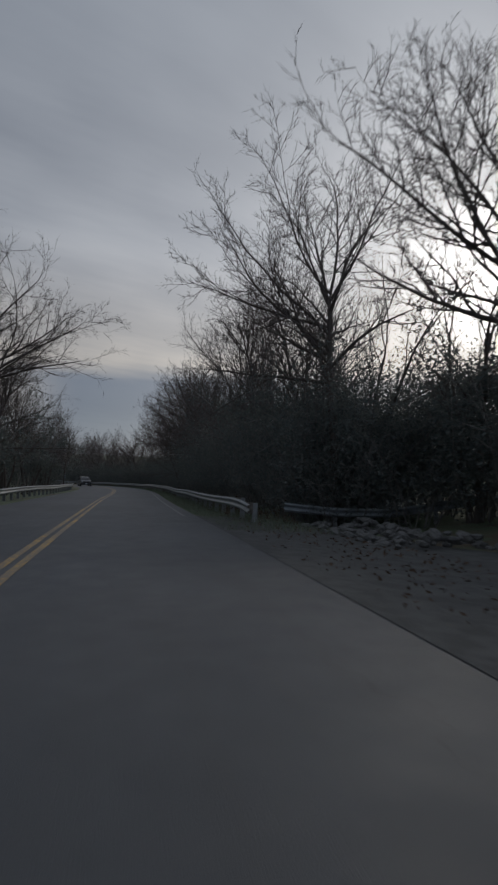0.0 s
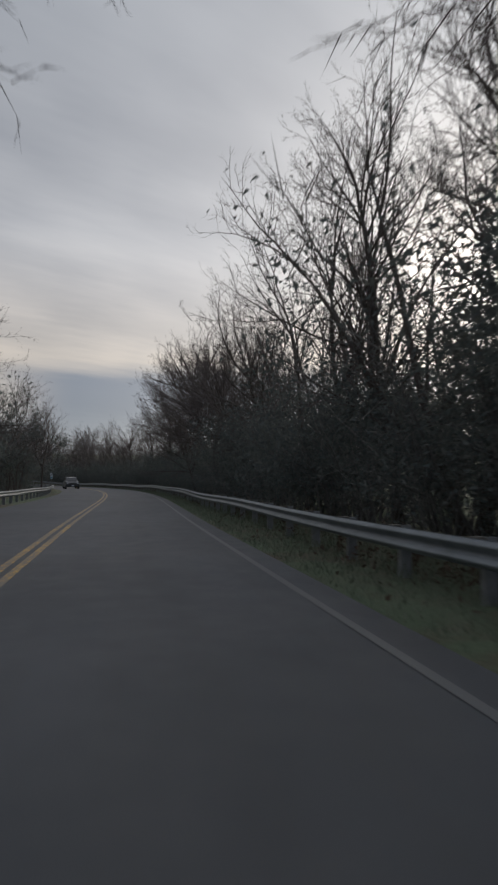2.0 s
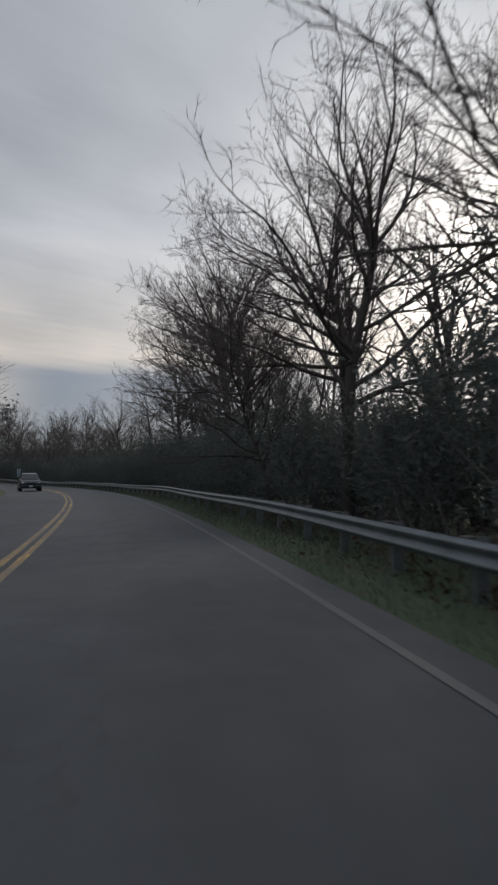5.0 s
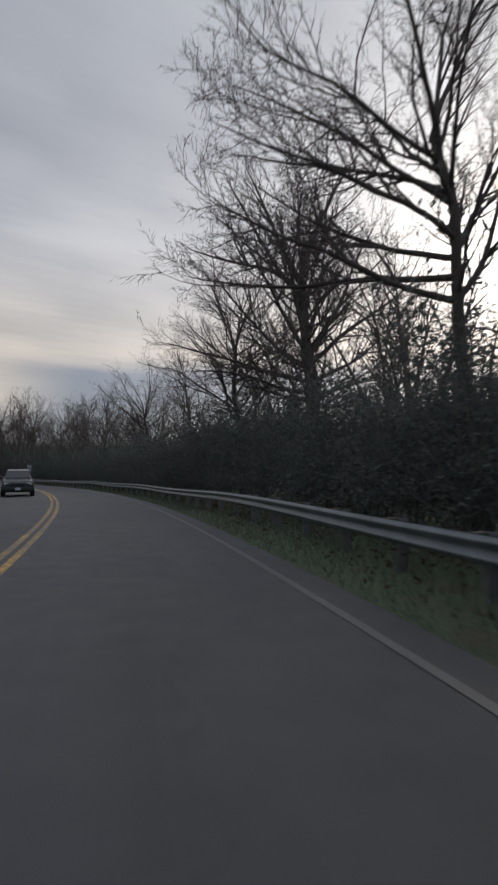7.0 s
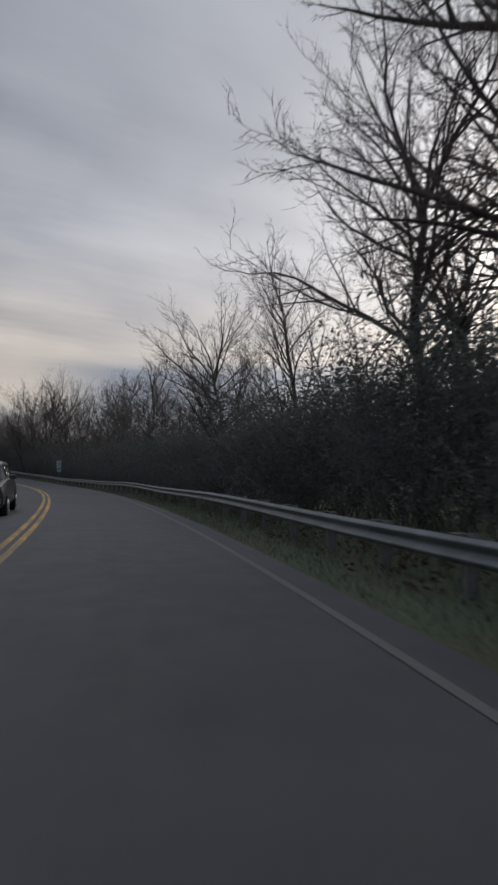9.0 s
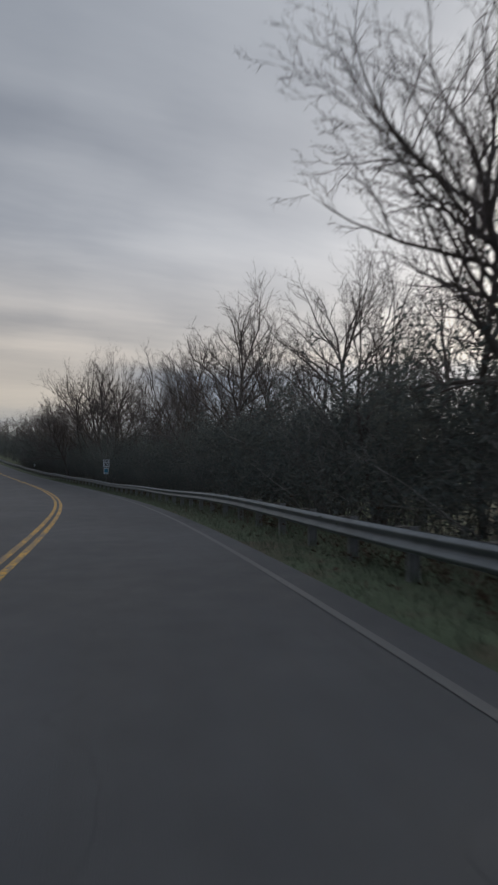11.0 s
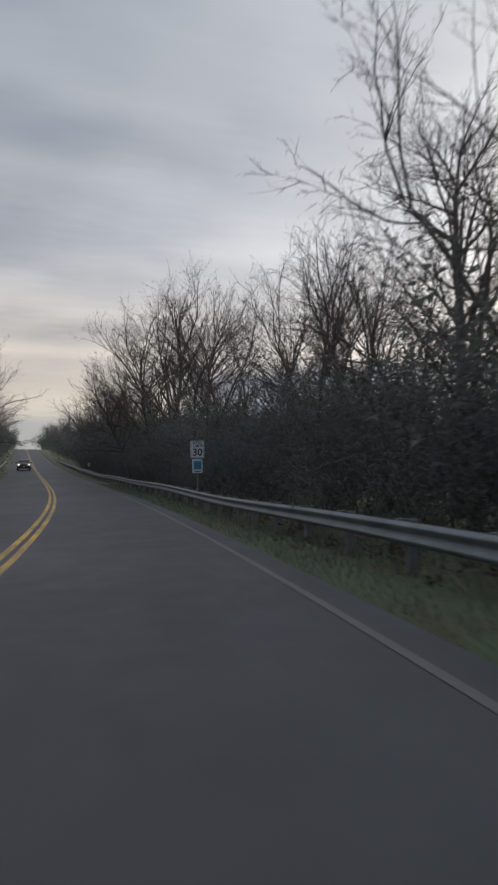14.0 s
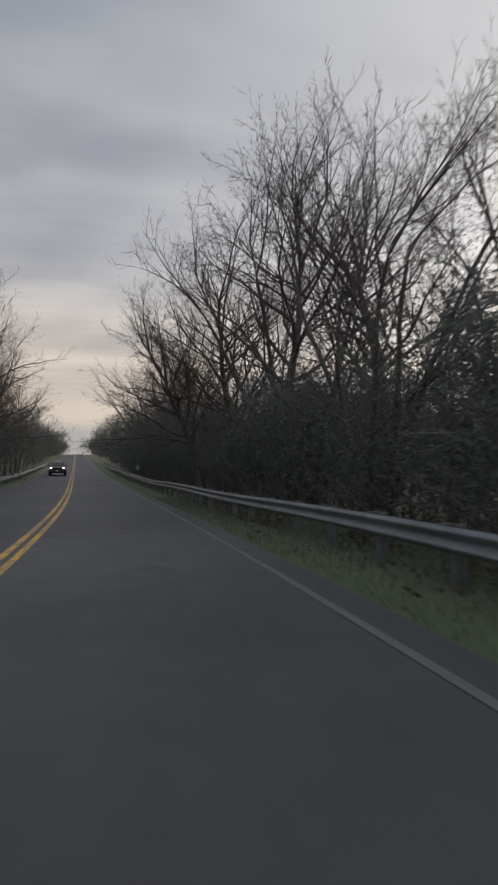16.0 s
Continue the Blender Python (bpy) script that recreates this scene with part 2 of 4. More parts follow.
GRASS = material("winter_grass", island_nodes([(0.085, 0.11, 0.075), (0.125, 0.15, 0.10), (0.18, 0.188, 0.14), (0.135, 0.158, 0.105)]))
DRY_STEM = material("dry_weed_stems", island_nodes([(0.10, 0.085, 0.06), (0.17, 0.14, 0.09), (0.07, 0.075, 0.04)]))
STONE = plain("grey_broken_stone", (0.105, 0.104, 0.1), 0.85, vary=0.4, scale=4.0, rel=0.02)
SIGN_WHITE = plain("white_sign_sheet", (0.46, 0.50, 0.54), 0.35, vary=0.06, scale=3.0)
SIGN_BLACK = plain("black_sign_ink", (0.015, 0.015, 0.016), 0.4, vary=0.1)
SIGN_BLUE = plain("blue_sign_sheet", (0.03, 0.17, 0.27), 0.35, vary=0.12, scale=3.0)
RUBBER = plain("black_rubber", (0.018, 0.018, 0.018), 0.85, vary=0.2)
GLASS = plain("dark_tinted_glass", (0.012, 0.014, 0.016), 0.12, vary=0.1, spec=0.8)
CHROME = plain("chrome_trim", (0.6, 0.6, 0.6), 0.25, metal=1.0, vary=0.1)
CAR_DARK = plain("dark_grey_car_paint", (0.035, 0.038, 0.042), 0.3, vary=0.15, spec=0.7)
CAR_RED = plain("dark_maroon_car_paint", (0.045, 0.02, 0.02), 0.3, vary=0.15, spec=0.7)
PLASTIC = plain("black_plastic", (0.02, 0.02, 0.021), 0.6, vary=0.15)


def lamp_nodes(n, bsdf):
    bsdf.inputs["Base Color"].default_value = (0.9, 0.9, 0.85, 1)
    bsdf.inputs["Emission Color"].default_value = (1.0, 0.93, 0.8, 1)
    bsdf.inputs["Emission Strength"].default_value = 6.0


LAMP_ON = material("lit_headlight", lamp_nodes)
LAMP_OFF = plain("clear_headlight_lens", (0.5, 0.52, 0.54), 0.15, vary=0.1, spec=0.8)

# ---- plan: the road's line, by distance s along the driven lane; d is metres to the right of it ----
HEAD_S = [-120, 0, 10, 20, 30, 40, 50, 60, 70, 80, 90, 100, 110, 120, 130, 140, 150, 162, 176, 192, 500]
HEAD_A = [-2.2, -2.3, -2.6, -2.6, -2.8, -3.7, -3.5, -1.7, 0.3, 3.0, 6.0, 8.6, 10.6, 13.0, 15.7, 18.4, 20.7, 23.0, 24.8, 25.5, 25.5]
RISE_S = [-120, 0, 10, 20, 30, 50, 70, 90, 110, 130, 140, 150, 170, 190, 213, 250, 300, 400, 500]
RISE_Z = [0.2, 0.0, -0.09, -0.24, -0.38, -0.64, -0.92, -1.19, -1.50, -1.85, -1.97, -2.01, -1.85, -1.4, -0.6, 1.0, 4.1, 9.8, 12.5]
LINE_S = np.arange(-120.0, 500.01, 0.5)
_a = np.radians(np.interp(LINE_S, HEAD_S, HEAD_A))
_k = int(np.argmin(np.abs(LINE_S)))
LINE_X = np.concatenate([[0], np.cumsum(-np.sin((_a[1:] + _a[:-1]) / 2) * 0.5)])
LINE_Y = np.concatenate([[0], np.cumsum(np.cos((_a[1:] + _a[:-1]) / 2) * 0.5)])
LINE_X, LINE_Y = LINE_X - LINE_X[_k], LINE_Y - LINE_Y[_k]
_rise = np.interp(LINE_S, RISE_S, RISE_Z)
_pad = np.concatenate([np.full(20, _rise[0]), _rise, np.full(20, _rise[-1])])
LINE_Z = np.convolve(_pad, np.ones(41) / 41, "valid")

YELLOW_D, EDGE_R, EDGE_L, RAIL_R, RAIL_L = -1.55, 2.5, -5.5, 3.75, -6.45


def ground_drop(s, d):
    """How far the ground lies above (or below) the road's own level at d metres across."""
    out = np.maximum(d - EDGE_R, EDGE_L - d)
    out = np.maximum(out, 0)
    z = -0.02 - 0.05 * np.minimum(out, 3.0) + 0.085 * np.clip(out - 7, 0, 34)
    return z + 0.10 * np.clip(out / 4, 0, 1) * (np.sin(s * 0.31 + d * 0.7) + np.sin(s * 0.13 - d * 0.41))


def on_line(s, d, z=0.0):
    """World place at s along, d across and z above the road's level."""
    a = np.radians(np.interp(s, HEAD_S, HEAD_A))
    x, y = np.interp(s, LINE_S, LINE_X), np.interp(s, LINE_S, LINE_Y)
    far = np.sign(d) * np.maximum(np.abs(d) - 60, 0)
    dd = d - far
    f = np.radians(8.0)
    return np.stack(np.broadcast_arrays(x + dd * np.cos(a) + far * np.cos(f), y + dd * np.sin(a) + far * np.sin(f), np.interp(s, LINE_S, LINE_Z) + z), -1)


def on_ground(s, d):
    return Vector(on_line(s, d, float(ground_drop(s, d))))


def heading(s):
    return float(np.interp(s, HEAD_S, HEAD_A))


# ---- mesh helpers ----


def mesh_of(name, verts, faces, mat, smooth=False):
    """A mesh from arrays; faces all of one size."""
    verts, faces = np.asarray(verts, dtype=np.float32), np.asarray(faces, dtype=np.int32)
    me = bpy.data.meshes.new(name)
    k = faces.shape[1]
    me.vertices.add(len(verts))
    me.vertices.foreach_set("co", verts.ravel())
    me.loops.add(faces.size)
    me.loops.foreach_set("vertex_index", faces.ravel())
    me.polygons.add(len(faces))
    me.polygons.foreach_set("loop_start", np.arange(0, faces.size, k, dtype=np.int32))
    if smooth:
        me.polygons.foreach_set("use_smooth", np.ones(len(faces), dtype=bool))
    me.materials.append(mat)
    me.update(calc_edges=True)
    return me


def part(name, bm, mat, parent, label=""):
    """One mesh object under a thing or a part, from a bmesh or a ready mesh."""
    if isinstance(bm, bmesh.types.BMesh):
        me = bpy.data.meshes.new(name)
        bm.to_mesh(me)
        bm.free()
        me.materials.append(mat)
    else:
        me = bm
    ob = new(name, me)
    ob.parent = parent
    if label:
        tagged(ob, label)
    return ob


def block(bm, size, centre, bevel=0.0, turn=None):
    """Adds a box with rounded edges to bm."""
    r = bmesh.ops.create_cube(bm, size=1.0)
    m = Matrix.Translation(centre) @ (turn or Matrix()) @ Matrix.Diagonal((*size, 1))
    bmesh.ops.transform(bm, matrix=m, verts=r["verts"])
    if bevel:
        edges = list({e for v in r["verts"] for e in v.link_edges})
        bmesh.ops.bevel(bm, geom=edges, offset=bevel, segments=2, affect="EDGES", profile=0.5)
    return bm


def ribbon(name, ss, ds, zs, mat, lift=0.0):
    """A sheet along the road: rows at ss, columns at ds with heights zs(s, d)."""
    S, D = np.meshgrid(ss, ds, indexing="ij")
    P = on_line(S, D, zs(S, D) + lift).reshape(-1, 3)
    n, m = len(ss), len(ds)
    i = np.arange((n - 1) * m).reshape(n - 1, m)[:, :-1].ravel()
    me = mesh_of(name, P, np.stack([i, i + 1, i + m + 1, i + m], 1), mat, True)
    uv = me.uv_layers.new(name="plan")
    idx = np.empty(len(me.loops), dtype=np.int32)
    me.loops.foreach_get("vertex_index", idx)
    uv.data.foreach_set("uv", np.stack([D.ravel()[idx], S.ravel()[idx]], 1).astype(np.float32).ravel())
    return me


# ---- ground, road and markings ----
def crown(s, d):
    return -0.015 * np.abs(d - YELLOW_D) / 4.0


def ground_height(s, d):
    inside = (d < EDGE_R - 0.005) & (d > EDGE_L + 0.005)
    return np.where(inside, -0.12, ground_drop(s, d) + 0.0)


near_s = np.concatenate([np.arange(-40, 240, 2.0), np.arange(240, 500.1, 10)])
gs = np.concatenate([[-119, -90, -60], near_s])
gd = np.concatenate([[-2500, -900, -300, -120, -60], np.arange(-50, -8, 4.0), [-8, -7, -6.2, EDGE_L - 0.01, EDGE_L + 0.01, -2, 1, EDGE_R - 0.01, EDGE_R + 0.01, 3.2, 3.8, 4.6, 5.6, 7], np.arange(10, 51, 4.0), [60, 120, 300, 900, 2500]])
ground = tagged(new("ground", ribbon("ground", gs, gd, ground_height, EARTH)), "brown leaf litter and rough winter turf", "ground", kind="structure")
road = tagged(new("road", ribbon("road", np.arange(-60, 470, 2.0), np.array([EDGE_L, -5.2, -3.6, YELLOW_D, 0, 1.4, 2.1, EDGE_R]), lambda s, d: crown(s, d) + 0.02, ASPHALT)), "worn grey two-lane asphalt road curving away", "road", kind="structure")


def stripe(name, s0, s1, d, w, mat, label):
    me = ribbon(name, np.arange(s0, s1 + 0.1, 2.0), np.array([d - w / 2, d + w / 2]), lambda s, dd: crown(s, dd) + 0.026, mat)
    return tagged(new(name, me), label, "road marking", kind="structure")


stripe("centre_line", -40, 420, YELLOW_D - 0.115, 0.125, YELLOW, "worn yellow centre line painted on the asphalt")
stripe("centre_line", -40, 420, YELLOW_D + 0.115, 0.125, YELLOW, "worn yellow centre line painted on the asphalt")
stripe("edge_line", 20, 420, EDGE_R - 0.45, 0.10, WHITE_LINE, "almost worn-off pale edge line on the asphalt")
apron = ribbon("gravel_apron", np.arange(-6, 20.1, 1.0), np.linspace(EDGE_R - 0.02, 8.6, 9), lambda s, d: np.where(d < EDGE_R + 0.1, 0.012, ground_drop(s, d) + 0.03), GRAVEL)
tagged(new("gravel_apron", apron), "pale gravel pull-off beside the asphalt", "pavement", kind="structure")


# ---- guardrails ----
def rail_profile():
    """Closed outline of a W-shaped beam: (outwards, up)."""
    w = [(0.012, -0.156), (0.0, -0.15), (0.012, -0.142), (0.083, -0.108), (0.083, -0.072), (0.004, -0.026), (0.0, 0.0), (0.004, 0.026), (0.083, 0.072), (0.083, 0.108), (0.012, 0.142), (0.0, 0.15), (0.012, 0.156)]
    return np.array(w + [(a - 0.006, b) for a, b in reversed(w)])


def rail_panel(s0, s1, d_of, top, side):
    prof = rail_profile()
    ss = np.linspace(s0, s1, 4)
    V = []
    for s in ss:
        d = d_of(s)
        base = np.array(on_line(s, d, 0.0))
        right = np.array(on_line(s, d + 0.1, 0.0)) - base
        right = right / np.linalg.norm(right)
        for a, b in prof:
            V.append(base + right * (a * -side) + np.array([0, 0, top(s) - 0.155 + b]))
    k = len(prof)
    F = [[j * k + i, j * k + (i + 1) % k, (j + 1) * k + (i + 1) % k, (j + 1) * k + i] for j in range(3) for i in range(k)]
    return mesh_of("rail_panel", V, F, STEEL)


def post_mesh():
    bm = bmesh.new()
    for size, c in (((0.012, 0.15, 1.0), (0, 0, 0.2)), ((0.10, 0.012, 1.0), (0, 0.075, 0.2)), ((0.10, 0.012, 1.0), (0, -0.075, 0.2))):
        block(bm, size, c)
    bmesh.ops.rotate(bm, cent=(0, 0, 0), matrix=Matrix.Rotation(radians(90), 3, "Z"), verts=bm.verts)
    me = bpy.data.meshes.new("post")
    bm.to_mesh(me)
    bm.free()
    me.materials.append(POST_STEEL)
    return me


def spacer_mesh():
    bm = block(bmesh.new(), (0.16, 0.13, 0.34), (0, 0, 0), 0.012)
    me = bpy.data.meshes.new("spacer_block")
    bm.to_mesh(me)
    bm.free()
    me.materials.append(TIMBER)
    return me


POST, SPACER = post_mesh(), spacer_mesh()


def guardrail(s0, s1, d_of, side, label, end_down=0.0):
    """side: 1 where the road lies to the left of the rail, -1 where it lies to the right."""
    root = new("guardrail")
    tagged(root, label, "guardrail", "roadside guardrails")

    def top(s):
        t = 0.74 + float(ground_drop(s, d_of(s)))
        return t - (0.13 * (1 - max(0.0, s - s0) / max(end_down, 0.01)) ** 2 if end_down and s - s0 < end_down else 0.0)

    n = max(1, round((s1 - s0) / 3.81))
    edges = np.linspace(s0, s1, n + 1)
    for a, b in zip(edges[:-1], edges[1:]):
        part("rail_panel", rail_panel(a - 0.04, b + 0.04, d_of, top, side), STEEL, root)
    for s in np.linspace(s0 + 0.3, s1 - 0.3, 2 * n + 1):
        p = Vector(on_line(s, d_of(s) + side * 0.24, top(s) - 0.70))
        ob = part("post", POST, POST_STEEL, root)
        ob.matrix_basis = Matrix.Translation(p) @ Matrix.Rotation(radians(heading(s)), 4, "Z")
        q = Vector(on_line(s, d_of(s) + side * 0.09, top(s) - 0.16))
        ob = part("spacer_block", SPACER, TIMBER, root)
        ob.matrix_basis = Matrix.Translation(q) @ Matrix.Rotation(radians(heading(s)), 4, "Z")
    return root


guardrail(16.9, 262.0, lambda s: RAIL_R, 1, "long weathered galvanised guardrail with W-shaped beam on steel posts", 2.5)
guardrail(14.0, 262.0, lambda s: RAIL_L, -1, "galvanised guardrail along the far lane on steel posts")


def side_rail(plan, height=0.74):
    """A short rail across the back of the pull-off: one panel between every two places (s, d) of the plan."""
    root = tagged(new("guardrail"), "short weathered guardrail across the back of the gravel pull-off", "guardrail", "roadside guardrails")
    pts = [Vector(on_line(s, d, float(ground_drop(s, d)) + height - 0.155)) for s, d in plan]
    prof = rail_profile()
    k = len(prof)

    def out(i):
        way = pts[min(i + 1, len(pts) - 1)] - pts[max(i - 1, 0)]
        return Vector((-way.y, way.x, 0)).normalized()

    for i in range(len(pts) - 1):
        V = [p + n * a + Vector((0, 0, b)) for p, n in ((pts[i], out(i)), (pts[i + 1], out(i + 1))) for a, b in prof]
        part("rail_panel", mesh_of("rail_panel", V, [[j, (j + 1) % k, k + (j + 1) % k, k + j] for j in range(k)], STEEL), STEEL, root)
        n = out(i)
        turn = Matrix.Rotation(math.atan2(n.y, n.x) + math.pi, 4, "Z")
        part("post", POST, POST_STEEL, root).matrix_basis = Matrix.Translation(pts[i] - n * 0.24 - Vector((0, 0, 0.545))) @ turn
        part("spacer_block", SPACER, TIMBER, root).matrix_basis = Matrix.Translation(pts[i] - n * 0.09) @ turn


side_rail([(18.7 - 0.05 * d, d) for d in (14.8, 12.9, 11.0, 9.1, 7.2, 5.3)])


# ---- trees ----
def frame_of(d):
    ref = np.array([0.0, 0.0, 1.0]) if abs(d[2]) < 0.9 else np.array([1.0, 0.0, 0.0])
    u = np.cross(d, ref)
    u /= np.linalg.norm(u)
    return u, np.cross(d, u)


class Tubes:
    """Collects tapered tubes into one triangle mesh."""

    def __init__(self):
        self.v, self.f, self.n = [], [], 0

    def add(self, pts, radii, k):
        d = pts[-1] - pts[0]
        d = d / (np.linalg.norm(d) + 1e-9)
        u, w = frame_of(d)
        a = np.arange(k) * (2 * np.pi / k)
        ring = np.outer(np.cos(a), u) + np.outer(np.sin(a), w)
        m = len(pts) - 1
        V = (pts[:-1, None, :] + ring[None] * np.asarray(radii)[:-1, None, None]).reshape(-1, 3)
        self.v.append(V)
        self.v.append(pts[-1:])
        i = np.arange(k)
        j = (i + 1) % k
        F = []
        for r in range(m - 1):
            b = r * k
            F.append(np.stack([b + i, b + j, b + k + j], 1))
            F.append(np.stack([b + i, b + k + j, b + k + i], 1))
        b = (m - 1) * k
        F.append(np.stack([b + i, b + j, np.full(k, m * k)], 1))
        self.f.append(np.concatenate(F) + self.n)
        self.n += len(V) + 1

    def sliver(self, p, q, r):
        d = q - p
        u = np.cross(d, (0.31, 0.83, 0.46))
        u *= r / (np.linalg.norm(u) + 1e-9)
        self.v.append(np.array([p - u, p + u, q]))
        self.f.append(np.array([[self.n, self.n + 1, self.n + 2]]))
        self.n += 3

    def arrays(self):
        return np.concatenate(self.v), np.concatenate(self.f)


def bend(rng, start, way, length, n, wiggle, lift):
    """A polyline that wanders and turns upwards (lift) as it goes."""
    pts, d = [start], way / np.linalg.norm(way)
    for _ in range(n):
        d = d + rng.normal(0, wiggle, 3) + np.array([0, 0, lift])
        d = d / np.linalg.norm(d)
        pts.append(pts[-1] + d * (length / n))
    return np.array(pts)


def along(pts, f):
    x = f * (len(pts) - 1)
    i = min(int(x), len(pts) - 2)
    return pts[i] + (pts[i + 1] - pts[i]) * (x - i), (pts[i + 1] - pts[i])


def side_way(rng, d, angle):
    d = d / np.linalg.norm(d)
    u, w = frame_of(d)
    a = rng.uniform(0, 2 * np.pi)
    return d * np.cos(angle) + (u * np.cos(a) + w * np.sin(a)) * np.sin(angle)


def grow(seed, height, spread, style="oak", lean=(0.0, 0.0), fork=0.3, limbs=13, dense=1.0, thick=1.0, reach=()):
    """Trunk and limbs in one mesh, finer branches and twigs in another. The trunk dissolves into forked limbs that fan out into the crown.
    Styles: oak (wide), ash (steep), clump (many stems). reach: limbs of its own, as (part of the height, the way it goes)."""
    rng = np.random.default_rng(seed)
    wood, fine = Tubes(), Tubes()
    share = {"oak": 0.62, "ash": 0.76, "clump": 0.70}[style]
    up = {"oak": (0.6, 1.15), "ash": (0.42, 0.8), "clump": (0.4, 0.9)}[style]
    crook = {"oak": 0.125, "ash": 0.085, "clump": 0.10}[style]
    stems = []
    if style == "clump":
        for k in range(4):
            a = k * 1.6 + rng.uniform(0, 0.8)
            out = rng.uniform(0.08, 0.3)
            way = np.array([np.cos(a) * out + lean[0], np.sin(a) * out + lean[1], 1.0])
            stems.append((bend(rng, np.array([np.cos(a) * 0.2, np.sin(a) * 0.2, -0.2]), way, height * share * rng.uniform(0.8, 1.0), 10, 0.065, 0.015), 0.105 * thick * height / 12))
    else:
        stems.append((bend(rng, np.array([0, 0, -0.25]), np.array([lean[0], lean[1], 1.0]), height * share, 12, 0.055, 0.01), (0.215 if style == "oak" else 0.165) * thick * height / 15))

    def limb(p, way, length, r, forks, wiggle, extra=1.0):
        pts = bend(rng, p, way, length, 8, wiggle, 0.03)
        wood.add(pts, r * (1 - 0.88 * np.linspace(0, 1, 9)), 5 if dense > 0.7 and forks else 3)
        branches(rng, fine, pts, length, r, dense * extra)
        for k in range(forks if length > 2.2 else 0):
            g = rng.uniform(0.22, 0.62)
            q, e = along(pts, g)
            limb(q, side_way(rng, e, rng.uniform(0.4, 0.75)) + np.array([0, 0, 0.12]), length * rng.uniform(0.45, 0.68), r * (1 - 0.88 * g) * 0.75, 0, wiggle, extra)

    for pts, r0 in stems:
        x = np.linspace(0, 1, len(pts))
        rad = r0 * (1 - 0.6 * x)
        rad[0] *= 1.45
        wood.add(pts, np.append(rad[:-1], rad[-2] * 0.7), 8 if dense > 0.7 else 5)
        tops = 4 if style == "oak" else 3 if style == "ash" else 2
        for k in range(tops):
            p, d = along(pts, 0.97 - 0.03 * k)
            limb(p, side_way(rng, d, rng.uniform(0.18, 0.6)), height * (1.03 - share) * rng.uniform(0.85, 1.12), rad[-1] * 0.85, 2, crook)
        m = limbs - 5 if style != "clump" else max(4, limbs // 3)
        lo = min(0.75, fork / share * 0.9)
        for i in range(m):
            f = lo + (0.97 - lo) * (i + rng.uniform(0, 0.8)) / m
            p, d = along(pts, f)
            length = spread * (1.12 - 0.4 * f) * rng.uniform(0.75, 1.12)
            limb(p, side_way(rng, d, rng.uniform(*up)), length, min(0.6 * np.interp(f, x, rad), 0.0135 * length + 0.014), 1, crook)
        for f, w in reach:
            f = min(0.98, f * 0.86 / share)
            p, d = along(pts, f)
            length = float(np.linalg.norm(w))
            limb(p, np.array(w), length, min(0.7 * np.interp(f, x, rad), 0.0145 * length + 0.02), 2, 0.10, 1.15)
    return wood.arrays(), fine.arrays()


def branches(rng, fine, limb, length, lr, dense):
    """Side branches along a limb, each with branchlets, each of those with twigs, all turning towards the light."""
    nb = int(round((4.0 + length * 0.95) * dense))
    for j in range(nb):
        g = min(0.14 + 0.86 * (j + rng.uniform(0, 1)) / nb, 0.995)
        q, e = along(limb, g)
        bl = length * rng.uniform(0.2, 0.38) * (1.15 - 0.65 * g) + 0.3
        br = bend(rng, q, side_way(rng, e, rng.uniform(0.45, 0.95)) + np.array([0, 0, 0.1]), bl, 3, 0.14, 0.04)
        r = max(0.010, lr * (1 - 0.88 * g) * 0.6)
        fine.add(br, r * np.array([1, 0.78, 0.5, 0.1]), 3)
        nt = int(round((2.8 + bl * 2.3) * dense))
        for k in range(nt):
            h = min(0.12 + 0.88 * (k + rng.uniform(0, 1)) / nt, 0.99)
            t0, e2 = along(br, h)
            tl = bl * rng.uniform(0.2, 0.36) * (1.1 - 0.4 * h) + 0.15
            tw = bend(rng, t0, side_way(rng, e2, rng.uniform(0.4, 0.9)) + np.array([0, 0, 0.08]), tl, 1, 0.1, 0.04)
            fine.add(tw, min(r * 0.7, 0.009) * np.array([1, 0.25]), 3)
            for _ in range(int(round((1.6 + tl * 3.6) * dense))):
                u0, e3 = along(tw, rng.uniform(0.1, 0.98))
                fine.sliver(u0, u0 + side_way(rng, e3, rng.uniform(0.35, 0.8)) * (tl * rng.uniform(0.3, 0.55) + 0.06), 0.0048)


def tree_thing(seed, label, name="tree", **shape):
    (v, f), (v2, f2) = grow(seed, **shape)
    root = tagged(new(name), label, "tree", "roadside trees")
    part("trunk", mesh_of("trunk", v, f, BARK, True), BARK, root)
    part("crown", mesh_of("crown", v2, f2, TWIG), TWIG, root)
    return root


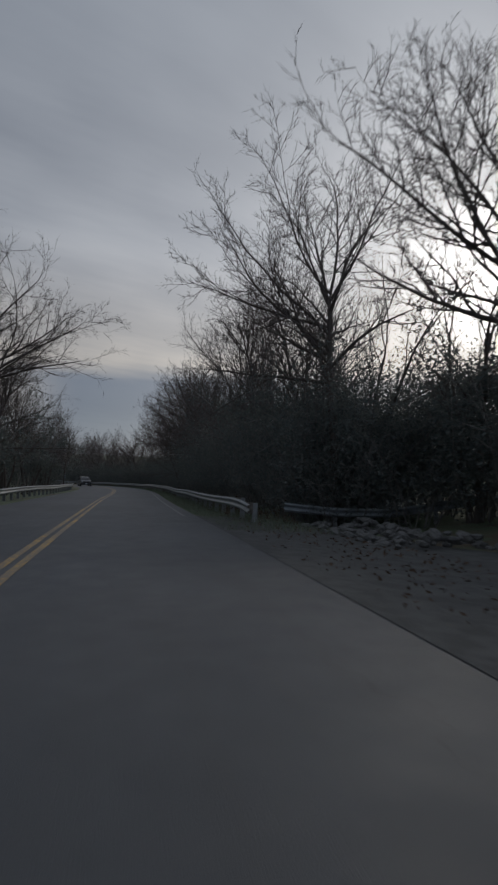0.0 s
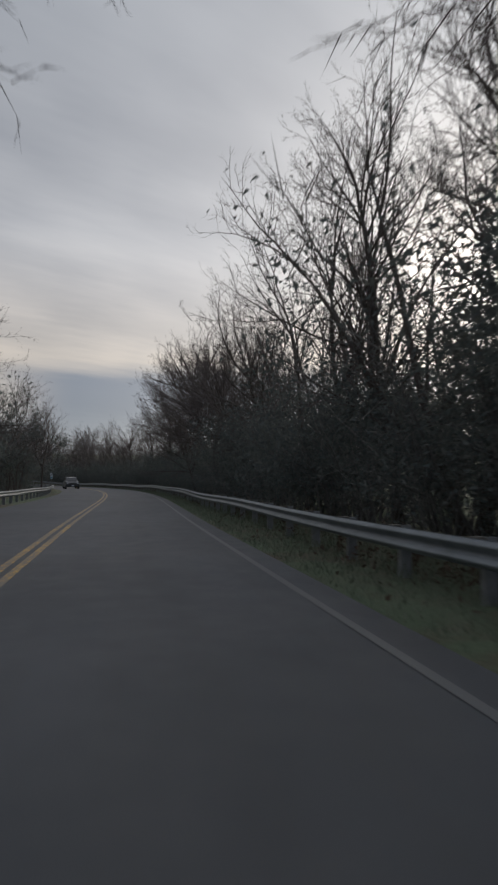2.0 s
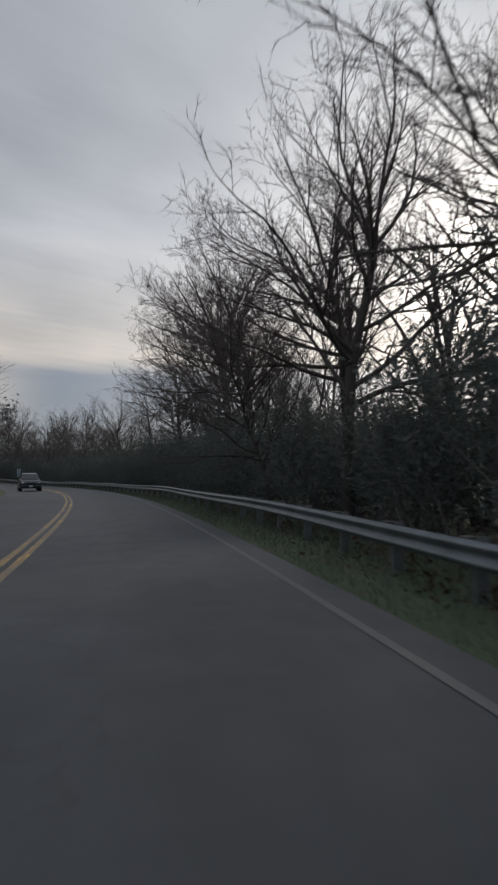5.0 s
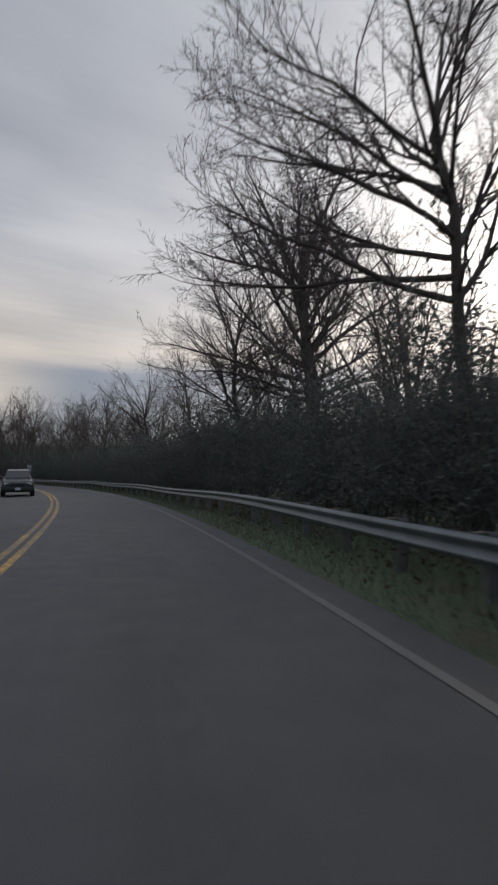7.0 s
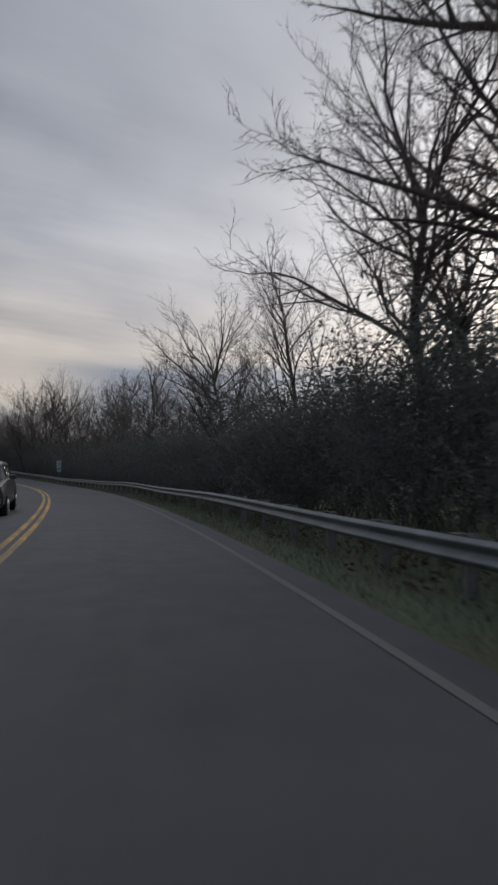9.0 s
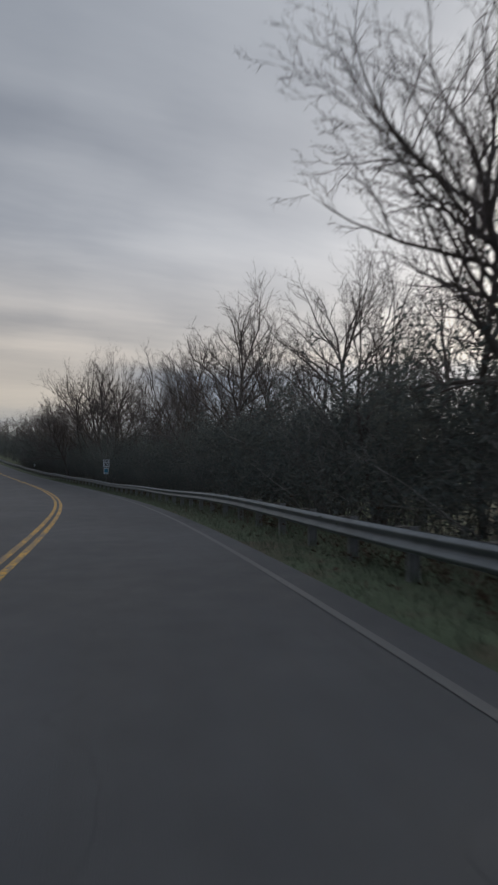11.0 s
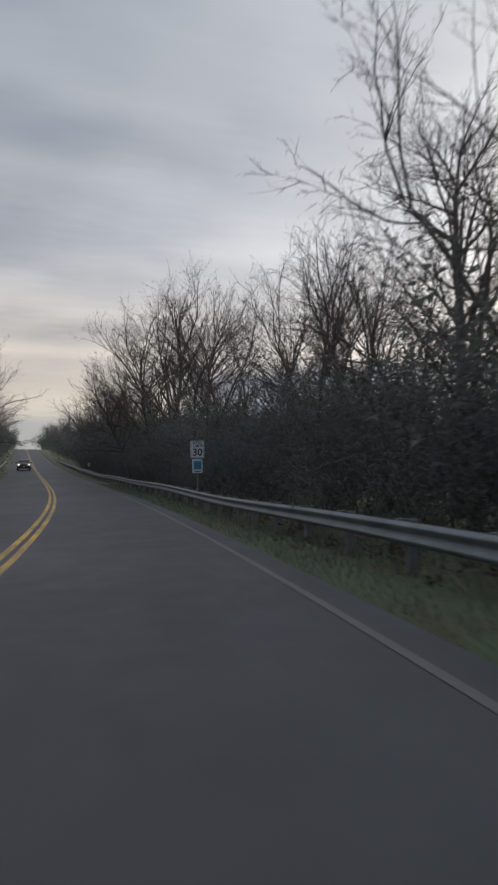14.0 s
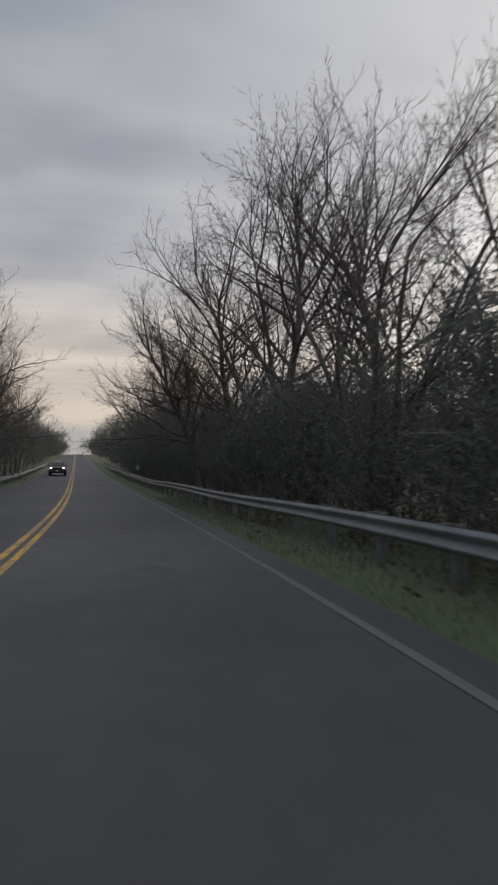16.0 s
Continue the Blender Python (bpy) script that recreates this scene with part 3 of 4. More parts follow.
KINDS = {
    "oak_b": (tree_thing(11, "bare wide-crowned tree with crooked limbs beside the road", height=14, spread=7.0, style="oak", fork=0.26, limbs=21), 14.0),
    "ash": (tree_thing(7, "tall slender bare tree with steep upright branches", height=16, spread=5.4, style="ash", fork=0.25, limbs=24), 16.0),
    "ash_b": (tree_thing(19, "bare upright tree with fine reddish twigs in the roadside wood", height=13, spread=5.2, style="ash", fork=0.24, limbs=20), 13.0),
    "clump": (tree_thing(23, "bare tree with several stems rising from one base", height=13, spread=4.6, style="clump", fork=0.25, limbs=13, dense=0.8), 13.0),
    "clump_b": (tree_thing(29, "bare many-stemmed tree fanning out over the brush", height=13, spread=5.2, style="clump", fork=0.22, limbs=14, dense=0.78), 13.0),
    "lean": (tree_thing(31, "bare crooked tree leaning out towards the road", height=13, spread=5.8, style="oak", fork=0.28, limbs=18, lean=(-0.28, -0.1)), 13.0),
    "slim": (tree_thing(41, "thin bare young tree in the roadside wood", height=11, spread=3.6, style="ash", fork=0.25, limbs=12, dense=0.75), 11.0),
    "wood_a": (tree_thing(43, "bare tree deeper in the wood", height=12, spread=5.0, style="oak", fork=0.25, limbs=12, dense=0.5), 12.0),
    "wood_b": (tree_thing(47, "bare upright tree deeper in the wood", height=12, spread=4.6, style="ash", fork=0.2, limbs=13, dense=0.5), 12.0),
    # single trees with heavy limbs of their own
    "overhang": (tree_thing(53, "big old bare tree leaning out with heavy limbs over the road", height=15.5, spread=5.0, style="oak", fork=0.40, limbs=13, thick=0.95, lean=(-0.2, 0.02), reach=((0.42, (-6.2, 1.4, 1.6)), (0.46, (-6.6, 2.6, 0.9)), (0.52, (-5.6, -1.0, 2.2)), (0.58, (-6.4, 1.2, 2.2)), (0.49, (-3.4, 4.6, 2.0)), (0.66, (-5.4, -0.4, 2.6)), (0.60, (-4.6, 3.4, 2.4)), (0.50, (2.6, 1.0, 4.4)), (0.42, (4.0, 0.6, 3.2)))), 15.5),
    "pull_off_tree": (tree_thing(67, "bare tree with fanned limbs beside the gravel pull-off", height=12.0, spread=3.2, style="oak", fork=0.4, limbs=12, thick=0.9, reach=((0.50, (-4.0, 1.1, 2.8)), (0.45, (-3.4, -0.5, 3.3)), (0.55, (-2.9, 1.5, 3.6)), (0.60, (-1.8, 0.5, 4.2)), (0.42, (-3.4, 1.8, 1.4)))), 12.0),
    "near_tree": (tree_thing(71, "bare crooked tree with long limbs close behind the guardrail's end", height=11.6, spread=3.0, style="oak", fork=0.42, limbs=12, thick=0.9, reach=((0.44, (-3.3, 2.3, 1.0)), (0.60, (-3.8, 2.8, 1.7)), (0.50, (-2.7, 3.4, 2.4)), (0.52, (-3.0, 0.5, 2.8)), (0.40, (1.0, 3.8, 2.0)), (0.66, (-1.4, 1.4, 3.0)), (0.48, (2.0, -1.0, 3.2)), (0.58, (-3.2, 1.4, 4.4)), (0.70, (-2.4, 2.0, 3.8)), (0.54, (-3.4, 2.6, 3.4)))), 11.6),
    "broad_oak": (tree_thing(73, "great bare oak with a broad round crown of crooked limbs", height=16.6, spread=5.0, style="oak", fork=0.36, limbs=18, thick=1.75, dense=1.1, reach=((0.36, (-6.9, 0.6, 1.3)), (0.33, (-5.8, -1.0, 0.5)), (0.30, (-4.4, 1.2, 0.4)), (0.40, (-5.6, 1.2, 3.0)), (0.45, (-4.6, -1.0, 5.0)), (0.50, (-3.0, 1.0, 6.2)), (0.48, (3.2, 0.0, 6.6)), (0.55, (1.4, 0.4, 6.6)), (0.44, (4.6, 0.0, 6.0)), (0.42, (5.6, 0.6, 4.8)), (0.36, (5.4, -1.0, 2.4)), (0.56, (0.2, -1.5, 5.4)), (0.32, (5.0, 0.8, 0.8)), (0.62, (2.4, 0.6, 4.6)), (0.60, (-2.2, 0.2, 5.0)))), 16.6),
    "far_oak": (tree_thing(59, "bare spreading oak reaching over the far lane", height=12.5, spread=5.2, style="oak", fork=0.3, limbs=16, thick=1.1, reach=((0.42, (6.6, -2.0, 2.2)), (0.48, (6.0, -0.4, 2.6)), (0.56, (4.6, 0.6, 3.9)), (0.46, (5.6, -1.6, 2.9)))), 12.5),
    "leaner": (tree_thing(61, "tall crooked bare tree leaning out from the wood", height=15.0, spread=4.2, style="oak", fork=0.35, limbs=14, thick=0.95, lean=(-0.42, -0.12), reach=((0.55, (-1.6, -0.4, 5.2)), (0.60, (0.6, 0.2, 5.4)), (0.50, (2.2, 0.4, 5.6)), (0.45, (-4.0, -0.6, 1.4)), (0.66, (1.6, -0.5, 4.2)), (0.42, (3.4, 0.3, 3.6)))), 15.0),
}
PLACES = {k: [] for k in KINDS}


def plant(kind, s, d, h, turn=None, lean=0.0):
    rng = random.Random(round(s * 10) * 977 + round(d * 10))
    turn = rng.uniform(0, 360) if turn is None else turn
    k = h / KINDS[kind][1]
    m = Matrix.Translation(on_ground(s, d)) @ Matrix.Rotation(radians(lean), 4, "Y") @ Matrix.Rotation(radians(turn), 4, "Z") @ Matrix.Diagonal((k, k, k, 1))
    PLACES[kind].append(m)


# trees that stand out along the driven side: kind, s, d, height, turn, lean
for row in (
    ("pull_off_tree", 9.8, 8.4, 14.3, 0), ("near_tree", 19.3, 7.4, 15.0, 0), ("clump_b", 17.5, 12.0, 11.5), ("clump", 23.5, 10.0, 12.5), ("ash_b", 26.0, 8.4, 12.5, None, -4), ("clump", 30.2, 8.8, 15.0, None, -4), ("ash", 33.5, 8.4, 13.5, None, -4),
    ("clump", 37.5, 9.0, 15.5, None, -6), ("oak_b", 34.0, 13.5, 14.0), ("clump", 41.5, 9.4, 15.5, 40, -4), ("slim", 44.0, 9.0, 11.0), ("oak_b", 47.8, 8.2, 12.6, 30, -3), ("clump", 50.0, 9.4, 12.0, None, -4), ("oak_b", 53.5, 9.5, 14.0, None, -7), ("ash_b", 52.0, 13.5, 13.0), ("clump_b", 57.5, 10.0, 12.5, None, -5),
    ("ash", 62.0, 12.0, 13.0), ("oak_b", 58.4, 6.3, 13.8, 200, -5), ("overhang", 61.5, 8.2, 14.0, 0), ("oak_b", 63.4, 5.8, 8.5, 75, -8), ("slim", 68.5, 9.4, 10.5), ("slim", 71.0, 12.5, 11.5), ("overhang", 72.4, 8.2, 15.5, 0), ("ash_b", 76.0, 14.5, 12.0), ("clump_b", 79.0, 13.5, 11.0), ("clump", 84.0, 15.0, 11.0),
    ("broad_oak", 91.2, 13.0, 22.3, 6), ("clump_b", 82.5, 12.8, 13.5), ("clump", 87.0, 10.6, 12.0), ("wood_a", 88.0, 16.5, 12.5), ("wood_b", 93.0, 15.5, 12.5), ("wood_a", 98.5, 14.5, 12.0), ("wood_b", 84.0, 13.4, 11.5), ("clump_b", 95.0, 11.6, 11.5), ("ash_b", 86.0, 15.5, 15.0), ("oak_b", 96.0, 10.4, 16.5, 120, -2), ("wood_a", 97.5, 13.5, 12.0), ("ash_b", 104.5, 9.6, 12.8, None, -2), ("oak_b", 107.6, 6.9, 11.5, None, -3), ("clump_b", 101.0, 10.5, 10.0),
    ("ash_b", 112.0, 9.0, 9.5), ("clump", 116.0, 8.4, 9.5), ("oak_b", 120.0, 9.0, 11.0), ("clump_b", 124.5, 9.0, 8.8), ("oak_b", 128.0, 9.4, 9.2), ("oak_b", 131.3, 8.0, 13.4, None, -2), ("clump", 134.8, 10.0, 11.0),
    ("clump_b", 138.6, 8.4, 11.4, None, -1), ("ash", 144.0, 9.6, 14.5, 200, -2), ("slim", 141.5, 8.0, 10.0), ("clump", 147.0, 9.5, 10.5), ("slim", 150.5, 8.6, 9.5), ("clump_b", 153.5, 10.5, 11.5),
    ("oak_b", 158.5, 10.5, 12.2), ("clump", 162.0, 10.5, 12.5), ("clump_b", 164.3, 6.9, 13.0, None, -1), ("oak_b", 168.0, 9.4, 15.4), ("oak_b", 171.5, 6.9, 17.0, None, -3), ("clump", 174.5, 9.0, 18.5), ("oak_b", 177.5, 5.0, 10.8, 90, -10), ("oak_b", 181.0, 7.6, 16.0), ("clump_b", 186.0, 8.0, 15.0), ("oak_b", 191.0, 7.8, 13.0), ("clump", 197.0, 8.0, 12.5), ("clump_b", 201.5, 7.5, 12.0), ("ash_b", 206.0, 8.0, 12.5), ("clump", 211.0, 7.4, 13.0), ("oak_b", 217.0, 7.2, 13.0), ("clump_b", 223.0, 7.2, 12.5),
):
    plant(*row)
plant("leaner", 159.2, 15.8, 15.0, 0)
plant("lean", 149.0, 12.0, 10.5, 40)
# the far side
for row in (
    ("far_oak", 23.2, -7.6, 12.0, 0), ("clump_b", 31.0, -10.5, 11.0), ("oak_b", 38.0, -9.5, 12.0, None, 4), ("clump", 46.0, -9.5, 11.0), ("oak_b", 54.0, -9.5, 11.5), ("clump_b", 62.0, -10.0, 11.0), ("slim", 83.5, -7.6, 9.5), ("clump", 71.0, -10.0, 10.5),
    ("clump_b", 79.0, -9.8, 10.5), ("oak_b", 90.0, -9.6, 11.5, None, 3), ("oak_b", 103.0, -9.5, 10.5), ("clump", 114.0, -10.5, 10.0), ("oak_b", 127.0, -10.0, 10.5), ("clump_b", 141.0, -10.0, 10.5), ("oak_b", 156.0, -9.8, 11.0), ("clump", 171.0, -10.0, 11.5),
    ("oak_b", 186.0, -8.8, 14.5, None, 3), ("clump", 181.0, -10.5, 13.0), ("ash_b", 190.0, -10.5, 13.5), ("oak_b", 199.0, -9.2, 14.0), ("clump_b", 208.0, -9.0, 13.5), ("ash_b", 220.0, -9.0, 13.0), ("oak_b", 233.0, -9.0, 12.5), ("clump_b", 194.0, -8.8, 14.0), ("oak_b", 204.0, -9.0, 14.0), ("clump", 214.0, -9.6, 12.0), ("oak_b", 226.0, -9.6, 11.5), ("clump_b", 240.0, -9.6, 11.0),
):
    plant(*row)
# the wood behind, on both sides
rng = random.Random(5)
for s in np.arange(-6, 470, 6.5):
    for lo, hi in ((13, 19), (20, 31)):
        if s < 260 or lo == 13:
            plant(rng.choice(("wood_a", "wood_b")), s + rng.uniform(-3, 3), rng.uniform(lo, hi) if s < 225 else rng.uniform(7.0, 10.5), rng.uniform(10.0, 13.5) * (0.82 if 100 < s < 160 else 1.0))
for s in np.arange(12, 470, 8.0):
    plant(rng.choice(("wood_a", "wood_b")), s + rng.uniform(-3, 3), -rng.uniform(10.5, 22) if s < 225 else -rng.uniform(9.0, 12.0), rng.uniform(9.5, 12.5))
for x in (-20, -15, -10.5, 7.5, 11, 16):
    plant(rng.choice(("wood_a", "wood_b")), 476 + rng.uniform(-6, 6), x, rng.uniform(10, 13))

for kind, (proto, _) in KINDS.items():
    for m in PLACES[kind][1:]:
        copy_thing(proto, m)
    proto.matrix_basis = PLACES[kind][0]


# ---- undergrowth ----
def leaf_shapes(rng, n, size, corners):
    """Corner offsets of n leaves in all directions, three- or four-cornered, and their triangles."""
    a = rng.normal(0, 1, (n, 3))
    a /= np.linalg.norm(a, axis=1)[:, None]
    b = np.cross(a, rng.normal(0, 1, (n, 3)))
    b /= np.linalg.norm(b, axis=1)[:, None]
    k = size * rng.uniform(0.6, 1.5, (n, 1))
    if corners == 3:
        off = np.stack([-a * k - b * k * 0.35, -a * k * 0.6 + b * k * 0.55, a * k], 1)
        return off, np.arange(3 * n).reshape(-1, 3)
    off = np.stack([-a * k, b * k * 0.45, a * k, -b * k * 0.45], 1)
    i = np.arange(n) * 4
    return off, np.concatenate([np.stack([i, i + 1, i + 2], 1), np.stack([i, i + 2, i + 3], 1)])


def leaf_quads(rng, centres, size):
    off, F = leaf_shapes(rng, len(centres), size, 4)
    return (centres[:, None, :] + off).reshape(-1, 3), F


def bush(seed, stems, leaves, leaf_size, branches, twigs, corners=4):
    """A tangled shrub about 3 m high and 3 m across: stems and twigs, and leaves."""
    rng = np.random.default_rng(seed)
    t = Tubes()
    tips = []
    for i in range(stems):
        a = rng.uniform(0, 2 * np.pi)
        way = np.array([np.cos(a) * rng.uniform(0.1, 0.9), np.sin(a) * rng.uniform(0.1, 0.9), 1.0])
        st = bend(rng, np.array([np.cos(a), np.sin(a), 0.0]) * rng.uniform(0, 0.7), way, rng.uniform(1.6, 3.5), 5, 0.16, -0.02)
        t.add(st, np.array([0.022, 0.018, 0.014, 0.011, 0.008, 0.003]), 3)
        for j in range(branches):
            p, d = along(st, rng.uniform(0.15, 0.98))
            br = bend(rng, p, side_way(rng, d, rng.uniform(0.4, 1.2)), rng.uniform(0.4, 1.2), 2, 0.2, 0.02)
            t.add(br, np.array([0.009, 0.007, 0.002]), 3)
            tips.append(br[1])
            for _ in range(twigs):
                q, e = along(br, rng.uniform(0.1, 0.98))
                q2 = q + side_way(rng, e, rng.uniform(0.3, 1.1)) * rng.uniform(0.2, 0.55)
                t.sliver(q, q2, 0.007)
                tips.append(q2)
    tips = np.array(tips)
    lift = np.where(tips[:, 2] < 2.3, 1.0 + 0.6 * np.clip(tips[:, 2], 0, 2), 0.5)
    c = tips[rng.choice(len(tips), leaves, p=lift / lift.sum())] + rng.normal(0, 0.17, (leaves, 3))
    c[:, 2] = np.abs(c[:, 2]) * 0.86
    off, F = leaf_shapes(rng, leaves, leaf_size, corners)
    return (*t.arrays(), None), (np.repeat(c, corners, 0), F, off.reshape(-1, 3))


def scatter(name, variants, poses, mats, label, category):
    """Joins many turned and scaled shrubs into one object with two materials."""
    parts = ([], []), ([], [])
    n = [0, 0]
    for i, (p, yaw, kx, kz) in enumerate(poses):
        for w in (0, 1):
            V, F, off = variants[i % len(variants)][w]
            c, s_ = np.cos(yaw), np.sin(yaw)
            W = np.stack([(V[:, 0] * c - V[:, 1] * s_) * kx, (V[:, 0] * s_ + V[:, 1] * c) * kx, V[:, 2] * kz], 1) + p
            if off is not None:
                W = W + off
            parts[w][0].append(W)
            parts[w][1].append(F + n[w])
            n[w] += len(W)
    V = np.concatenate(parts[0][0] + parts[1][0])
    F0, F1 = np.concatenate(parts[0][1]), np.concatenate(parts[1][1]) + n[0]
    me = mesh_of(name, V, np.concatenate([F0, F1]), mats[0])
    me.materials.append(mats[1])
    me.polygons.foreach_set("material_index", np.concatenate([np.zeros(len(F0), np.int32), np.ones(len(F1), np.int32)]))
    return tagged(new(name, me), label, category, kind="stuff")


NEAR_BUSH = [bush(50 + k, 12, 1500, 0.048, 5, 4, 3) for k in range(4)]
MID_BUSH = [bush(55 + k, 8, 4600, 0.064, 5, 3, 3) for k in range(4)]
BACK_BUSH = [bush(60 + k, 5, 1100, 0.115, 2, 2, 3) for k in range(4)]
WEEDS = [bush(70 + k, 4, 40, 0.045, 2, 2, 3) for k in range(4)]
rng = np.random.default_rng(8)


def brush_height(s):
    """How high the brush beside the driven lane stands, along the road, in parts of its grown height."""
    return float(np.interp(s, [-20, 15, 30, 52, 62, 82, 95, 112, 160, 175, 198, 330], [2.4, 2.75, 2.9, 2.4, 2.0, 2.2, 2.4, 2.35, 2.45, 2.8, 3.3, 3.6]))


def row_of(s0, s1, step, lo, hi, scale=1.0, left=False):
    out = []
    for s in np.arange(s0, s1, step):
        ss, d = s + rng.uniform(-0.5, 0.5) * step, rng.uniform(lo, hi)
        h = ((2.9 if ss < 165 else 3.6) if left else brush_height(ss)) * scale * rng.uniform(0.7, 1.12)
        out.append((np.array(on_ground(ss, -d if left else d)), rng.uniform(0, 6.28), (0.7 + 0.35 * h) * rng.uniform(0.85, 1.15), h))
    return out


front = row_of(19, 235, 1.9, 6.2, 7.6, 0.5) + row_of(19.2, 22.5, 0.5, 6.2, 9.5, 0.45)
scatter("roadside_brush", NEAR_BUSH, front, (BRUSH, LEAF), "dense tangled bare brush with dull evergreen leaves behind the guardrail", "undergrowth")
middle = row_of(18, 240, 1.6, 7.4, 9.6, 0.95) + row_of(19.4, 23, 0.45, 7.0, 11.5, 0.85) + row_of(-4, 30, 1.7, 11.5, 14.0, 0.95)
scatter("thicket", MID_BUSH, middle, (BRUSH, LEAF), "tall dark thicket of bare stems and evergreen leaves at the wood's edge", "undergrowth")
back = row_of(240, 340, 2.6, 7.0, 9.6, 0.95) + row_of(-8, 300, 2.2, 11.0, 14.5, 0.92) + row_of(-8, 300, 3.2, 15.5, 22.0, 0.9) + row_of(-8, 260, 4.4, 24.0, 36.0, 0.9) + row_of(340, 470, 4.0, 7.0, 10.0, 0.9)
scatter("woodland_undergrowth", BACK_BUSH, back, (BRUSH, LEAF), "dark thicket of saplings and leafy shrubs filling the wood", "undergrowth")
far = row_of(12, 260, 2.5, 9.8, 11.5, 1.0, True) + row_of(12, 470, 3.8, 12.5, 18.0, 1.25, True) + row_of(260, 470, 4.0, 9.0, 11.0, 1.0, True) + row_of(178, 226, 2.2, 11.4, 13.0, 1.1, True)
scatter("far_side_brush", BACK_BUSH, far, (BRUSH, LEAF), "dark thicket behind the guardrail of the far lane", "undergrowth")
weeds = [(p, a, 0.22 * rng.uniform(0.6, 1.5), 0.2 * rng.uniform(0.5, 1.5)) for p, a, _, _ in row_of(17.5, 200, 0.62, 3.9, 5.8)]
scatter("roadside_weeds", WEEDS, weeds, (DRY_STEM, DEAD_LEAF), "dry brown weeds round the feet of the guardrail", "weeds")


# ---- verge: grass, fallen leaves, rubble ----
def verge_grass(n=60000):
    g = np.random.default_rng(12)
    s = g.uniform(14, 178, n)
    d = EDGE_R + 0.06 + g.beta(1.1, 1.6, n) * 3.4
    base = on_line(s, d, ground_drop(s, d))
    a, h = g.uniform(0, 6.28, n), g.uniform(0.05, 0.17, n) * (1 + 0.8 * (d > RAIL_R))
    u = np.stack([np.cos(a), np.sin(a), np.zeros(n)], 1)
    tip = base + np.stack([g.normal(0, 0.4, n), g.normal(0, 0.4, n), np.ones(n)], 1) * h[:, None]
    V = np.stack([base - u * 0.008, base + u * 0.008, tip], 1).reshape(-1, 3)
    me = mesh_of("verge_grass", V, np.arange(3 * n).reshape(-1, 3), GRASS)
    return tagged(new("verge_grass", me), "thin yellow-green winter grass on the verge", "grass", kind="stuff")


def fallen_leaves(n=9000):
    g = np.random.default_rng(13)
    s = g.uniform(4, 175, n)
    d = EDGE_R + 0.3 + g.beta(2.2, 1.5, n) * 3.6
    V, F = leaf_quads(g, on_line(s, d, ground_drop(s, d) + 0.02 + g.uniform(0, 0.03, n)), 0.05)
    return tagged(new("fallen_leaves", mesh_of("fallen_leaves", V, F, DEAD_LEAF)), "brown fallen leaves drifted under the guardrail", "leaves", kind="stuff")


verge_grass()
fallen_leaves()


def stone_mesh(seed):
    g = random.Random(seed)
    bm = bmesh.new()
    bmesh.ops.create_icosphere(bm, subdivisions=1, radius=1.0)
    for v in bm.verts:
        v.co *= g.uniform(0.75, 1.15)
        v.co.z *= 0.62
    me = bpy.data.meshes.new("stone")
    bm.to_mesh(me)
    bm.free()
    me.materials.append(STONE)
    return me


STONES = [stone_mesh(k) for k in range(5)]


def rubble_heap(s0, s1, d0, d1, count, seed, label):
    g = random.Random(seed)
    root = tagged(new("rubble_heap"), label, "rubble")
    for _ in range(count):
        s, d = g.uniform(s0, s1), g.uniform(d0, d1)
        mid = max(0.0, 1 - abs((d - (d0 + d1) / 2) / (d1 - d0)) * 2)
        r = g.uniform(0.06, 0.2)
        p = on_ground(s, d) + Vector((0, 0, r * 0.35 + mid * g.uniform(0, 0.45)))
        ob = part("stone", STONES[g.randrange(5)], STONE, root)
        ob.matrix_basis = Matrix.Translation(p) @ Euler((g.uniform(-0.5, 0.5), g.uniform(-0.5, 0.5), g.uniform(0, 6.28))).to_matrix().to_4x4() @ Matrix.Diagonal((r * 1.2, r, r, 1))


rubble_heap(11.0, 17.6, 5.6, 9.4, 220, 4, "heap of grey broken stones and dead leaves beside the gravel pull-off")


# ---- signs ----
def text_mesh(body, size, name):
    cu = bpy.data.curves.new(name, "FONT")
    cu.body, cu.size, cu.align_x, cu.align_y, cu.extrude, cu.offset = body, size, "CENTER", "CENTER", 0.001, size * 0.014
    ob = new(name, cu)
    dg = bpy.context.evaluated_depsgraph_get()
    me = bpy.data.meshes.new_from_object(ob.evaluated_get(dg))
    bpy.data.objects.remove(ob)
    me.materials.clear()
    me.materials.append(SIGN_BLACK)
    return me


def plate(w, h, mat, z, root, name, label=""):
    """A rounded sheet facing -y, its lower edge at z."""
    bm = bmesh.new()
    r, pts = 0.04, []
    for cx, cz, a0 in ((w / 2 - r, h - r, 0), (-w / 2 + r, h - r, 90), (-w / 2 + r, r, 180), (w / 2 - r, r, 270)):
        for k in range(5):
            a = radians(a0 + k * 22.5)
            pts.append(bm.verts.new((cx + r * math.cos(a), 0, z + cz + r * math.sin(a))))
    f = bm.faces.new(pts)
    e = bmesh.ops.extrude_face_region(bm, geom=[f])
    bmesh.ops.translate(bm, vec=(0, 0.004, 0), verts=[v for v in e["geom"] if isinstance(v, bmesh.types.BMVert)])
    bmesh.ops.recalc_face_normals(bm, faces=bm.faces)
    return part(name, bm, mat, root, label)


def bar(w, h, x, z, mat, parent, name):
    return part(name, block(bmesh.new(), (w, 0.003, h), (x, -0.004, z)), mat, parent)


